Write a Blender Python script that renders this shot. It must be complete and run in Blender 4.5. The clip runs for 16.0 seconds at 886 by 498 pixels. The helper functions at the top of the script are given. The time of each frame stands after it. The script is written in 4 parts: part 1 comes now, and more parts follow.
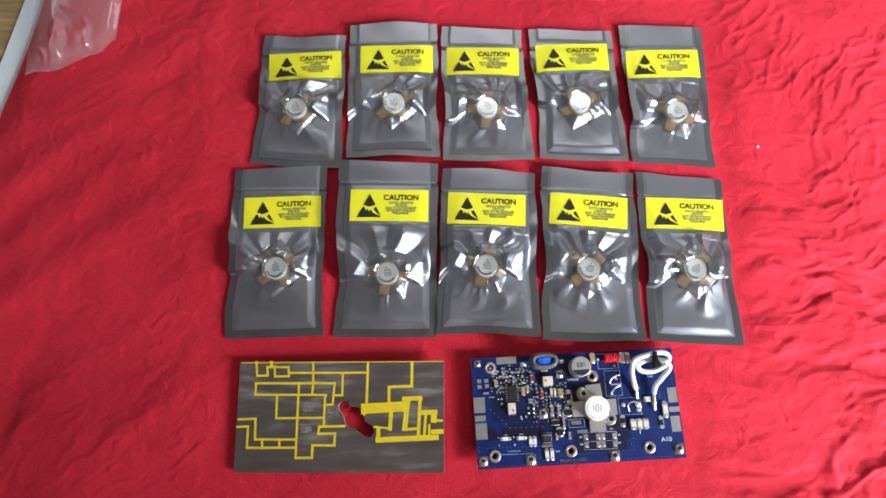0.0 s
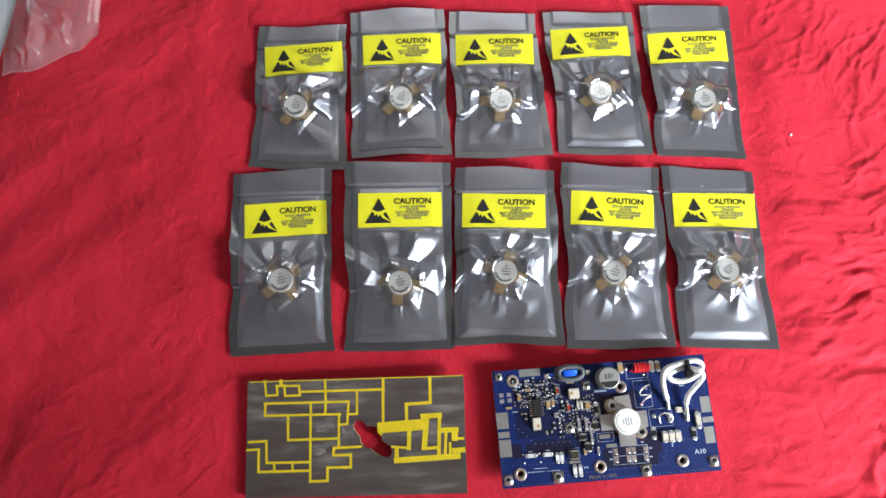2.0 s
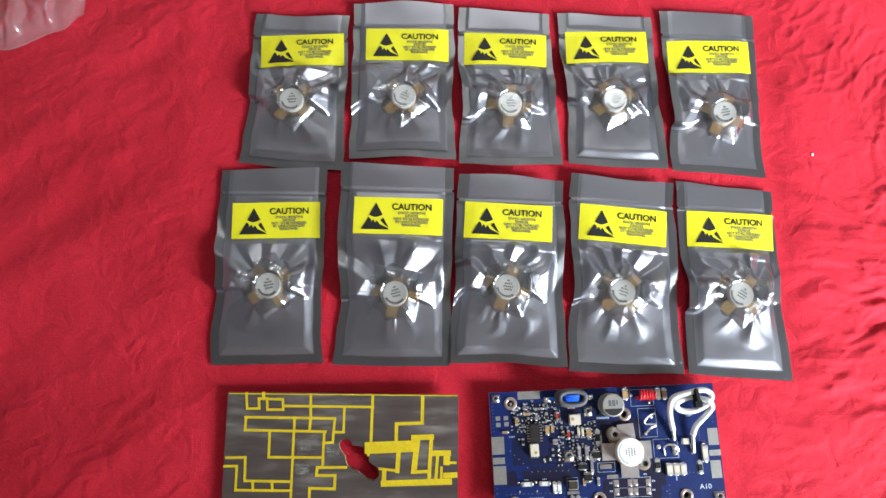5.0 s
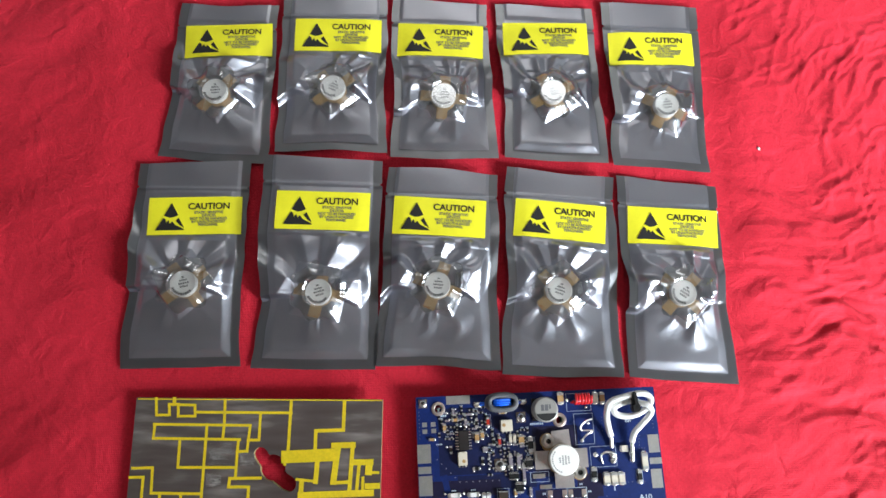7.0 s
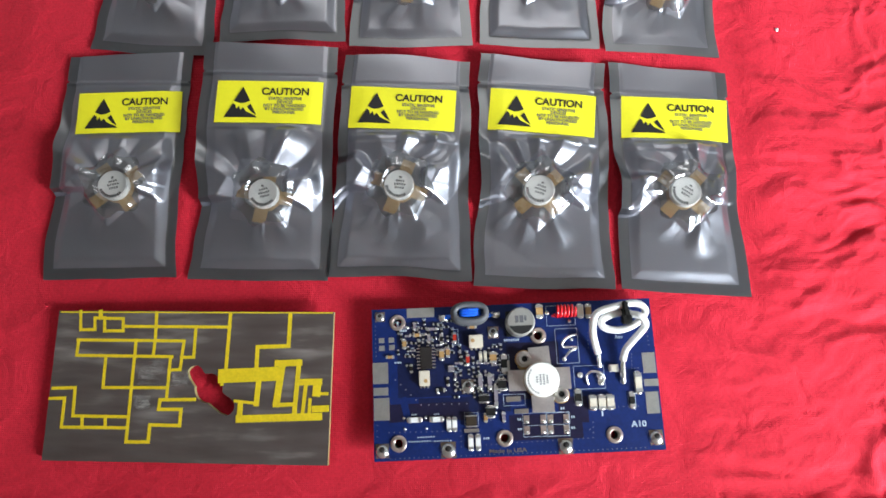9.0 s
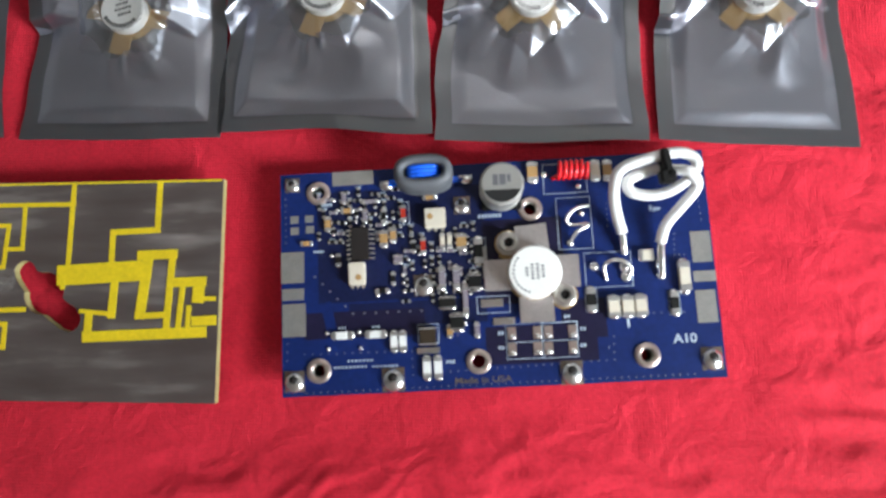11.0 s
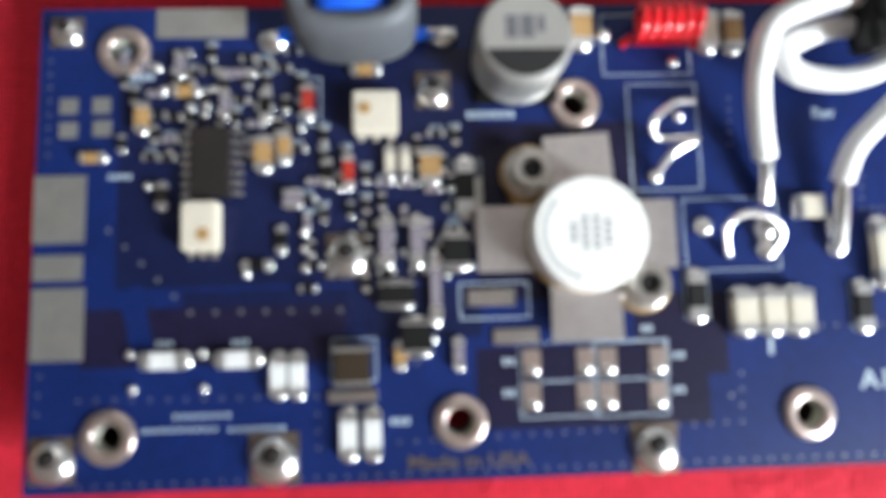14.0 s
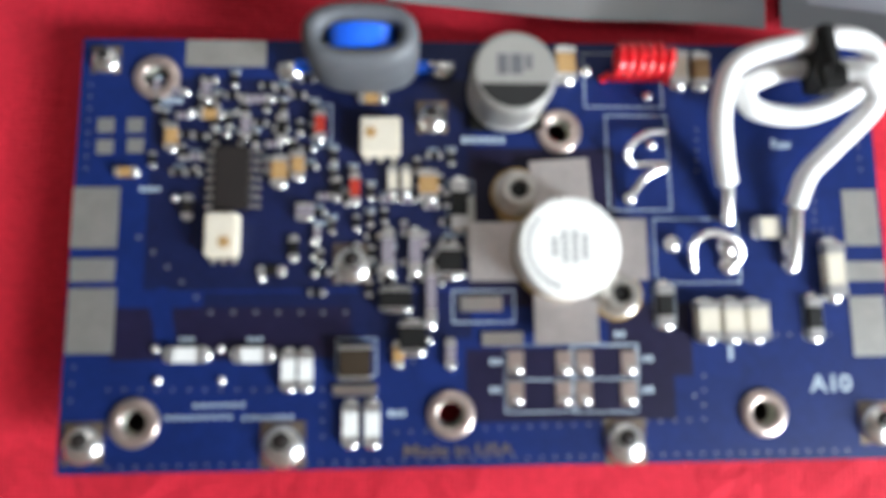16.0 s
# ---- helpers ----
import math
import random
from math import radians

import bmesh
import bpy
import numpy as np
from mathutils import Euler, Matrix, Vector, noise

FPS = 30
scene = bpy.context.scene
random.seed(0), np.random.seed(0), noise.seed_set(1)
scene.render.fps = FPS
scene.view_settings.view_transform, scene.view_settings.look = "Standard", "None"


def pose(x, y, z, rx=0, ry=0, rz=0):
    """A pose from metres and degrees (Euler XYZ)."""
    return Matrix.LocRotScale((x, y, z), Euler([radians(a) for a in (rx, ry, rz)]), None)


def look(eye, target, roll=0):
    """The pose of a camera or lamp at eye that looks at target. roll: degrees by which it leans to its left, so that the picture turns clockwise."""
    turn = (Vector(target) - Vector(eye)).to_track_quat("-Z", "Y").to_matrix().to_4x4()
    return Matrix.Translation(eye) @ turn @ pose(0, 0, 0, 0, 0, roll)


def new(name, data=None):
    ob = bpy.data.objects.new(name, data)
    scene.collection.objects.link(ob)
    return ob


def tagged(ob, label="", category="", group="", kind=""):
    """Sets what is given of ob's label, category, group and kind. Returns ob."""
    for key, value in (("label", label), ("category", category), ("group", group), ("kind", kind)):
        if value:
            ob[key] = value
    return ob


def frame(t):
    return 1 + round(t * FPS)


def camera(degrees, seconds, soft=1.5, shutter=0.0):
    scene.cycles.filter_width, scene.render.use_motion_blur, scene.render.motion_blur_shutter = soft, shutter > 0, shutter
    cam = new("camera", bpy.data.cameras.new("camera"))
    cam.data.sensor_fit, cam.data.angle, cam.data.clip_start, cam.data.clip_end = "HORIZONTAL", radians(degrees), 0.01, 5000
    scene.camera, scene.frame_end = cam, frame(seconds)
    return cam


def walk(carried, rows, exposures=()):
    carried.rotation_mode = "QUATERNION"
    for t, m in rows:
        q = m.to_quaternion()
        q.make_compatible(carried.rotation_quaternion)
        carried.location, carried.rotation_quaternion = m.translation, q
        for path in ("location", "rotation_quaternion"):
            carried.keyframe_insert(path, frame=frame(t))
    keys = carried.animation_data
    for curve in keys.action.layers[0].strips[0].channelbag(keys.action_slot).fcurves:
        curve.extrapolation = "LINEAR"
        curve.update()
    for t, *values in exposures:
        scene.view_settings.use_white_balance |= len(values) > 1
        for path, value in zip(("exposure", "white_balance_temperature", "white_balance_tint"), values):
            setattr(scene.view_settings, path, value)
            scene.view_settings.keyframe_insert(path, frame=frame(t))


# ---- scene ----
# Red cloth on a wooden table with ten shielding bags, a bare etched plate and an amplifier board.
SOFT = 1.5
EXPOSURES = [(0.0, 0.38), (2.0, 0.42), (4.0, 0.50), (6.5, 0.38), (7.0, 0.33), (8.5, 0.33), (9.5, 0.40), (10.2, 0.30), (12.3, 0.42), (16.0, 0.50)]
cam = camera(69.0, 16.0, soft=SOFT)
PATH = [
    (0.0, pose(0.1104, -0.0247, 0.3503, 13.93, 0.42, -0.12)),
    (0.5, pose(0.1054, -0.0170, 0.3460, 13.11, 0.93, -0.54)),
    (1.0, pose(0.1005, -0.0000, 0.3432, 11.28, 1.01, -1.23)),
    (1.5, pose(0.1043, -0.0005, 0.3388, 11.33, 0.98, -1.28)),
    (2.0, pose(0.1009, -0.0006, 0.3334, 11.17, 0.47, -1.66)),
    (2.5, pose(0.1014, 0.0047, 0.3292, 11.11, 0.10, -1.55)),
    (3.0, pose(0.0903, 0.0015, 0.3242, 10.35, -0.57, -0.71)),
    (3.5, pose(0.0827, 0.0054, 0.3227, 9.20, -0.18, -0.13)),
    (4.0, pose(0.0837, 0.0102, 0.3199, 10.00, -0.52, 0.39)),
    (6.5, pose(0.1242, 0.0089, 0.3053, 11.85, -1.01, 0.65)),
    (7.0, pose(0.1279, 0.0017, 0.2975, 12.83, -1.35, 0.46)),
    (7.5, pose(0.1260, -0.0043, 0.2853, 11.53, -1.50, 0.92)),
    (8.0, pose(0.1228, -0.0122, 0.2736, 11.30, -0.56, 0.58)),
    (8.5, pose(0.1389, -0.0243, 0.2624, 11.48, 0.11, 0.99)),
    (9.0, pose(0.1551, -0.0282, 0.2516, 12.23, 1.11, 0.65)),
    (9.5, pose(0.1527, -0.0299, 0.2443, 10.76, 2.16, 0.65)),
    (10.0, pose(0.1703, -0.0424, 0.2308, 10.99, 3.74, 0.61)),
    (10.2, pose(0.1789, -0.0387, 0.2196, 7.61, 5.01, 0.95)),
    (12.3, pose(0.1620, -0.0454, 0.0963, 9.33, -2.12, -1.56)),
    (12.5, pose(0.1654, -0.0411, 0.0938, 8.70, -2.55, -0.55)),
    (13.0, pose(0.1742, -0.0304, 0.0858, 6.70, -0.89, 1.12)),
    (13.5, pose(0.1720, -0.0319, 0.0785, 5.68, -1.04, 0.73)),
    (14.0, pose(0.1687, -0.0338, 0.0800, 5.78, -1.73, 1.36)),
    (14.5, pose(0.1692, -0.0320, 0.0822, 5.56, -1.63, 1.91)),
    (15.0, pose(0.1719, -0.0312, 0.0887, 5.47, -0.84, 2.35)),
    (15.5, pose(0.1725, -0.0328, 0.0902, 5.71, -0.75, 2.72)),
    (16.0, pose(0.1686, -0.0350, 0.0886, 6.90, -2.17, 2.43)),
]
walk(cam, PATH, EXPOSURES)

# ---- world and light ----
world = bpy.data.worlds.new("world")
scene.world = world
world.use_nodes = True
wn = world.node_tree.nodes
sky = wn.new("ShaderNodeTexSky")
sky.sky_type = "NISHITA"
sky.sun_disc = False
sky.sun_elevation = radians(35)
sky.sun_rotation = radians(160)
wn["Background"].inputs["Strength"].default_value = 0.1
world.node_tree.links.new(sky.outputs["Color"], wn["Background"].inputs["Color"])


def area_lamp(name, m, w, h, power, colour):
    data = bpy.data.lights.new(name, "AREA")
    data.shape, data.size, data.size_y, data.energy, data.color = "RECTANGLE", w, h, power, colour
    ob = new(name, data)
    ob.matrix_world = m
    return ob


# a small fixed-focus lens, sharp at about 30 cm
cam.data.dof.use_dof = True
cam.data.dof.focus_distance, cam.data.dof.aperture_fstop = 0.30, 17.5

# unseen key light behind the camera at lower right, in an added window opening
area_lamp("key_light", look((0.85, -0.50, 0.40), (0.65, 0.30, 0.0)), 0.5, 0.48, 41.0, (0.85, 0.935, 1.0))
# added lamp, unseen: brightens the bag film and fills the room
area_lamp("film_fill_light", look((0.30, 1.15, 1.66), (0.28, 0.9, 0)), 0.9, 0.3, 2.4, (1.0, 0.98, 0.95))


# ---- materials ----
def nodes_of(name):
    m = bpy.data.materials.new(name)
    m.use_nodes = True
    return m, m.node_tree.nodes, m.node_tree.links, m.node_tree.nodes["Principled BSDF"]


def plain(name, colour, rough=0.5, metal=0.0, vary=0.15, scale=400, bump=0.0, coat=0.0, spec=0.5):
    """A surface with a mottle at two scales, and a fine relief."""
    m, n, l, p = nodes_of(name)
    tc = n.new("ShaderNodeTexCoord")
    a, b2 = n.new("ShaderNodeTexNoise"), n.new("ShaderNodeTexNoise")
    a.inputs["Scale"].default_value, b2.inputs["Scale"].default_value = scale, scale * 6
    a.inputs["Detail"].default_value = 4
    add = n.new("ShaderNodeMath")
    add.operation = "ADD"
    ramp = n.new("ShaderNodeMapRange")
    ramp.inputs["From Min"].default_value, ramp.inputs["From Max"].default_value = 0.6, 1.4
    ramp.inputs["To Min"].default_value, ramp.inputs["To Max"].default_value = 1 - vary, 1 + vary
    mul = n.new("ShaderNodeMix")
    mul.data_type, mul.blend_type = "RGBA", "MULTIPLY"
    mul.inputs["Factor"].default_value = 1
    mul.inputs["A"].default_value = (*colour, 1)
    for q in (a, b2):
        l.new(tc.outputs["Object"], q.inputs["Vector"])
    l.new(a.outputs["Fac"], add.inputs[0])
    l.new(b2.outputs["Fac"], add.inputs[1])
    l.new(add.outputs[0], ramp.inputs["Value"])
    l.new(ramp.outputs["Result"], mul.inputs["B"])
    l.new(mul.outputs["Result"], p.inputs["Base Color"])
    p.inputs["Roughness"].default_value, p.inputs["Metallic"].default_value = rough, metal
    p.inputs["Coat Weight"].default_value, p.inputs["Specular IOR Level"].default_value = coat, spec
    if bump:
        bn = n.new("ShaderNodeBump")
        bn.inputs["Strength"].default_value, bn.inputs["Distance"].default_value = bump, 0.0004
        l.new(add.outputs[0], bn.inputs["Height"])
        l.new(bn.outputs["Normal"], p.inputs["Normal"])
    return m


def cloth_material():
    m, n, l, p = nodes_of("red_cotton")
    tc = n.new("ShaderNodeTexCoord")
    big, mid = n.new("ShaderNodeTexNoise"), n.new("ShaderNodeTexNoise")
    big.inputs["Scale"].default_value, mid.inputs["Scale"].default_value = 14, 900
    big.inputs["Detail"].default_value = 5
    wx, wy = n.new("ShaderNodeTexWave"), n.new("ShaderNodeTexWave")
    wx.bands_direction, wy.bands_direction = "X", "Y"
    for w in (wx, wy):
        w.inputs["Scale"].default_value, w.inputs["Distortion"].default_value = 420, 3
        w.inputs["Detail Scale"].default_value = 0.6
    for q in (big, mid, wx, wy):
        l.new(tc.outputs["Object"], q.inputs["Vector"])
    ramp = n.new("ShaderNodeValToRGB")
    ramp.color_ramp.elements[0].color, ramp.color_ramp.elements[1].color = (0.49, 0.011, 0.026, 1), (0.64, 0.019, 0.042, 1)
    ramp.color_ramp.elements[0].position, ramp.color_ramp.elements[1].position = 0.3, 0.7
    l.new(big.outputs["Fac"], ramp.inputs["Fac"])
    speck = n.new("ShaderNodeMix")
    speck.data_type, speck.blend_type = "RGBA", "OVERLAY"
    speck.inputs["Factor"].default_value = 0.3
    l.new(ramp.outputs["Color"], speck.inputs["A"])
    l.new(mid.outputs["Fac"], speck.inputs["B"])
    l.new(speck.outputs["Result"], p.inputs["Base Color"])
    weave = n.new("ShaderNodeMath")
    weave.operation = "MULTIPLY"
    l.new(wx.outputs["Fac"], weave.inputs[0])
    l.new(wy.outputs["Fac"], weave.inputs[1])
    sum_ = n.new("ShaderNodeMath")
    sum_.operation = "ADD"
    l.new(weave.outputs[0], sum_.inputs[0])
    l.new(mid.outputs["Fac"], sum_.inputs[1])
    bn, crease, cb = n.new("ShaderNodeBump"), n.new("ShaderNodeTexNoise"), n.new("ShaderNodeBump")
    bn.inputs["Strength"].default_value, bn.inputs["Distance"].default_value = 0.4, 0.0003
    # small crinkles in the cotton
    crease.inputs["Scale"].default_value, crease.inputs["Detail"].default_value = 85, 4
    crease.inputs["Distortion"].default_value = 0.8
    cb.inputs["Strength"].default_value, cb.inputs["Distance"].default_value = 0.8, 0.0018
    l.new(tc.outputs["Object"], crease.inputs["Vector"])
    l.new(crease.outputs["Fac"], cb.inputs["Height"])
    l.new(sum_.outputs[0], bn.inputs["Height"])
    l.new(cb.outputs["Normal"], bn.inputs["Normal"])
    l.new(bn.outputs["Normal"], p.inputs["Normal"])
    p.inputs["Roughness"].default_value = 0.85
    p.inputs["Sheen Weight"].default_value = 0.15
    p.inputs["Sheen Tint"].default_value = (1, 0.3, 0.35, 1)
    p.inputs["Specular IOR Level"].default_value = 0.25
    return m


def wood_material():
    m, n, l, p = nodes_of("pale_wood")
    tc, mp = n.new("ShaderNodeTexCoord"), n.new("ShaderNodeMapping")
    mp.inputs["Scale"].default_value = (1, 9, 9)
    no, ramp = n.new("ShaderNodeTexNoise"), n.new("ShaderNodeValToRGB")
    no.inputs["Scale"].default_value, no.inputs["Detail"].default_value = 22, 8
    ramp.color_ramp.elements[0].color, ramp.color_ramp.elements[1].color = (0.20, 0.11, 0.04, 1), (0.52, 0.36, 0.17, 1)
    ramp.color_ramp.elements[0].position, ramp.color_ramp.elements[1].position = 0.3, 0.65
    l.new(tc.outputs["Object"], mp.inputs["Vector"])
    l.new(mp.outputs["Vector"], no.inputs["Vector"])
    l.new(no.outputs["Fac"], ramp.inputs["Fac"])
    l.new(ramp.outputs["Color"], p.inputs["Base Color"])
    p.inputs["Roughness"].default_value = 0.45
    return m


def film_material(name, clear, tint, rough, gloss, metal=1.0):
    """Thin film: part of the light goes through, part is mirrored by its metal skin."""
    m, n, l, p = nodes_of(name)
    tr, mix = n.new("ShaderNodeBsdfTransparent"), n.new("ShaderNodeMixShader")
    tr.inputs["Color"].default_value = (*tint, 1)
    tc, no, bn = n.new("ShaderNodeTexCoord"), n.new("ShaderNodeTexNoise"), n.new("ShaderNodeBump")
    no.inputs["Scale"].default_value, no.inputs["Detail"].default_value = 260, 3
    bn.inputs["Strength"].default_value, bn.inputs["Distance"].default_value = 0.15, 0.0004
    l.new(tc.outputs["Object"], no.inputs["Vector"])
    l.new(no.outputs["Fac"], bn.inputs["Height"])
    wide, bulge = n.new("ShaderNodeTexNoise"), n.new("ShaderNodeBump")
    wide.inputs["Scale"].default_value, wide.inputs["Detail"].default_value = 42, 1
    bulge.inputs["Strength"].default_value, bulge.inputs["Distance"].default_value = 0.3, 0.003
    l.new(tc.outputs["Object"], wide.inputs["Vector"])
    l.new(wide.outputs["Fac"], bulge.inputs["Height"])
    l.new(bulge.outputs["Normal"], bn.inputs["Normal"])
    l.new(bn.outputs["Normal"], p.inputs["Normal"])
    p.inputs["Base Color"].default_value = (*gloss, 1)
    p.inputs["Metallic"].default_value, p.inputs["Roughness"].default_value = metal, rough
    mix.inputs["Fac"].default_value = clear
    l.new(p.outputs["BSDF"], mix.inputs[1])
    l.new(tr.outputs["BSDF"], mix.inputs[2])
    l.new(mix.outputs["Shader"], n["Material Output"].inputs["Surface"])
    return m


M_CLOTH, M_WOOD = cloth_material(), wood_material()
M_PAINT = plain("white_wall_paint", (0.55, 0.55, 0.54), 0.7, vary=0.04, scale=3)
M_FLOORING = plain("brown_floor", (0.22, 0.15, 0.09), 0.5, vary=0.3, scale=4)
M_PAPER = plain("white_paper", (0.72, 0.77, 0.82), 0.7, vary=0.05, scale=60)
M_FILM = film_material("shielding_film", 0.50, (0.90, 0.90, 0.92), 0.34, (0.71, 0.725, 0.80))
M_CLING = film_material("clinging_film", 0.64, (0.97, 0.97, 0.97), 0.22, (0.90, 0.93, 0.97))
M_SEAL = film_material("sealed_film", 0.45, (0.80, 0.80, 0.82), 0.30, (0.40, 0.41, 0.43))
M_BACK = plain("shielding_film_back", (0.11, 0.11, 0.13), 0.35, metal=0.3, vary=0.15, scale=90)
M_POLY = film_material("clear_polythene", 0.80, (0.96, 0.96, 0.97), 0.12, (0.80, 0.81, 0.84), 0.35)
M_YELLOW = plain("yellow_print", (0.86, 0.80, 0.02), 0.45, vary=0.04)
M_INK = plain("black_ink", (0.012, 0.012, 0.012), 0.5, vary=0.2)
M_CERAMIC = plain("white_ceramic", (0.82, 0.81, 0.77), 0.4, vary=0.04)
M_GREYINK = plain("grey_ink", (0.12, 0.12, 0.13), 0.5, vary=0.2)
M_GOLD = plain("gold_plated_lead", (0.40, 0.25, 0.09), 0.4, metal=0.3, vary=0.1)
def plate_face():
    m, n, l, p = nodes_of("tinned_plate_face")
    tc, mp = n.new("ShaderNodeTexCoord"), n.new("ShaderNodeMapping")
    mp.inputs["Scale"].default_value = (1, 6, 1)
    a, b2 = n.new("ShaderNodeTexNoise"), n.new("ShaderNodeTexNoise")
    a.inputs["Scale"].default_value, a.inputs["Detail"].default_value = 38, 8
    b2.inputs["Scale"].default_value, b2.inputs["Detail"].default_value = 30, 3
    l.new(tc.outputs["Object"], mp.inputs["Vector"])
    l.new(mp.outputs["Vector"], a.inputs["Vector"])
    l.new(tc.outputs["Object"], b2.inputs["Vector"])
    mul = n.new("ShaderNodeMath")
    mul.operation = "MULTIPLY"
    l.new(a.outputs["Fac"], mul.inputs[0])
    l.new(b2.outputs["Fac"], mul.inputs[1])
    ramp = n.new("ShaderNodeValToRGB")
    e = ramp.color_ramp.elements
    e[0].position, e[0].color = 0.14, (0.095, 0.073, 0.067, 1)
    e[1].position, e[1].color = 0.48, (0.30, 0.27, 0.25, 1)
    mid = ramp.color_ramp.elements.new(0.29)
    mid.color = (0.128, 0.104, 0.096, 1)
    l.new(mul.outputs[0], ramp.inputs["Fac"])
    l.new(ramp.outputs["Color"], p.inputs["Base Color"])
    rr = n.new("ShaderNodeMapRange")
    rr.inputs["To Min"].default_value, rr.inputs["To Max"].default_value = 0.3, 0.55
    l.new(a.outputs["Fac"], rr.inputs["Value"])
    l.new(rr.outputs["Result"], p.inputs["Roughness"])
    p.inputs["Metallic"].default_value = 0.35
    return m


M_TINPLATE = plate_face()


def brushed_tin():
    """Streaks of bright tin that let the dull plate show between them."""
    m, n, l, p = nodes_of("brushed_tin")
    tc, mp, no, soft = n.new("ShaderNodeTexCoord"), n.new("ShaderNodeMapping"), n.new("ShaderNodeTexNoise"), n.new("ShaderNodeTexNoise")
    mp.inputs["Scale"].default_value = (1, 9, 1)
    no.inputs["Scale"].default_value, no.inputs["Detail"].default_value = 130, 6
    soft.inputs["Scale"].default_value, soft.inputs["Detail"].default_value = 210, 2
    mul, ramp, tr, mix = n.new("ShaderNodeMath"), n.new("ShaderNodeMapRange"), n.new("ShaderNodeBsdfTransparent"), n.new("ShaderNodeMixShader")
    mul.operation = "MULTIPLY"
    ramp.inputs["From Min"].default_value, ramp.inputs["From Max"].default_value = 0.18, 0.42
    ramp.inputs["To Max"].default_value = 0.75
    l.new(tc.outputs["Object"], mp.inputs["Vector"])
    l.new(mp.outputs["Vector"], no.inputs["Vector"])
    l.new(tc.outputs["Object"], soft.inputs["Vector"])
    l.new(no.outputs["Fac"], mul.inputs[0])
    l.new(soft.outputs["Fac"], mul.inputs[1])
    l.new(mul.outputs[0], ramp.inputs["Value"])
    l.new(ramp.outputs["Result"], mix.inputs["Fac"])
    p.inputs["Base Color"].default_value = (0.46, 0.43, 0.40, 1)
    p.inputs["Metallic"].default_value, p.inputs["Roughness"].default_value = 0.3, 0.45
    l.new(tr.outputs["BSDF"], mix.inputs[1])
    l.new(p.outputs["BSDF"], mix.inputs[2])
    l.new(mix.outputs["Shader"], n["Material Output"].inputs["Surface"])
    return m


M_TINBRUSH = brushed_tin()
M_SUBSTRATE = plain("yellow_laminate", (0.74, 0.55, 0.012), 0.5, vary=0.15, scale=200)
M_MASK = plain("blue_solder_mask", (0.005, 0.017, 0.105), 0.42, vary=0.25, scale=120, bump=0.05, spec=0.25)
M_MASKMID = plain("navy_solder_mask", (0.006, 0.010, 0.048), 0.42, vary=0.3, scale=150, spec=0.25)
M_MASKDARK = plain("dark_blue_solder_mask", (0.011, 0.009, 0.032), 0.4, vary=0.25, scale=120, spec=0.25)
M_FR4 = plain("laminate_edge", (0.55, 0.55, 0.46), 0.6, vary=0.1)
M_TIN = plain("bare_tin_pad", (0.46, 0.45, 0.42), 0.35, metal=0.75, vary=0.15, scale=300)
M_VIA = plain("plated_via", (0.22, 0.22, 0.24), 0.45, metal=0.5, vary=0.2)
M_SOLDER = plain("solder", (0.88, 0.87, 0.85), 0.26, metal=1.0, vary=0.08)
M_ENDCAP = plain("tinned_end_cap", (0.66, 0.65, 0.64), 0.32, metal=0.85, vary=0.15)
M_COPPER = plain("tinned_ring", (0.62, 0.50, 0.45), 0.3, metal=0.85, vary=0.12)
M_BRONZE = plain("fluxed_pad", (0.22, 0.17, 0.13), 0.36, metal=0.7, vary=0.3, scale=500)
M_SILK = plain("white_silkscreen", (0.42, 0.50, 0.58), 0.6, vary=0.15)
M_BLACK = plain("black_plastic", (0.007, 0.0065, 0.006), 0.5, vary=0.2, spec=0.3)
M_BROWN = plain("brown_inductor", (0.020, 0.016, 0.015), 0.5, vary=0.2, spec=0.3)
M_TAN = plain("tan_ceramic", (0.42, 0.25, 0.10), 0.4, vary=0.12)
M_CREAM = plain("cream_ceramic", (0.66, 0.60, 0.49), 0.4, vary=0.06)
M_WHITE = plain("white_chip", (0.78, 0.78, 0.76), 0.4, vary=0.05)
M_MAUVE = plain("mauve_ceramic", (0.23, 0.20, 0.23), 0.4, vary=0.1)
M_RED = plain("red_enamel", (0.75, 0.012, 0.02), 0.2, vary=0.06, coat=0.5)
M_DIODE = plain("red_glass", (0.42, 0.035, 0.02), 0.15, vary=0.3, scale=900, coat=0.6)
M_BLUE = plain("blue_enamel", (0.012, 0.15, 0.95), 0.2, vary=0.06, coat=0.5)
M_FERRITE = plain("grey_ferrite", (0.095, 0.10, 0.11), 0.55, vary=0.15, scale=200, bump=0.1)
M_ALU = plain("aluminium_can", (0.40, 0.39, 0.365), 0.42, metal=0.55, vary=0.06)
M_PTFE = plain("white_wire_sleeve", (0.83, 0.82, 0.80), 0.35, vary=0.04)
M_STEEL = plain("steel_screw", (0.66, 0.63, 0.58), 0.30, metal=0.9, vary=0.12)
M_SILVER = plain("silvered_lead", (0.62, 0.57, 0.55), 0.3, metal=0.8, vary=0.15)


# ---- mesh helpers ----
def link_mesh(name, bm, mat, smooth=False):
    me = bpy.data.meshes.new(name)
    bm.normal_update()
    bm.to_mesh(me)
    bm.free()
    for q in mat if isinstance(mat, (list, tuple)) else [mat]:
        me.materials.append(q)
    if smooth:
        me.polygons.foreach_set("use_smooth", [True] * len(me.polygons))
    return new(name, me)


def part(name, bm, mat, parent, label="", smooth=False):
    ob = link_mesh(name, bm, mat, smooth)
    ob.parent = parent
    if label:
        tagged(ob, label)
    return ob


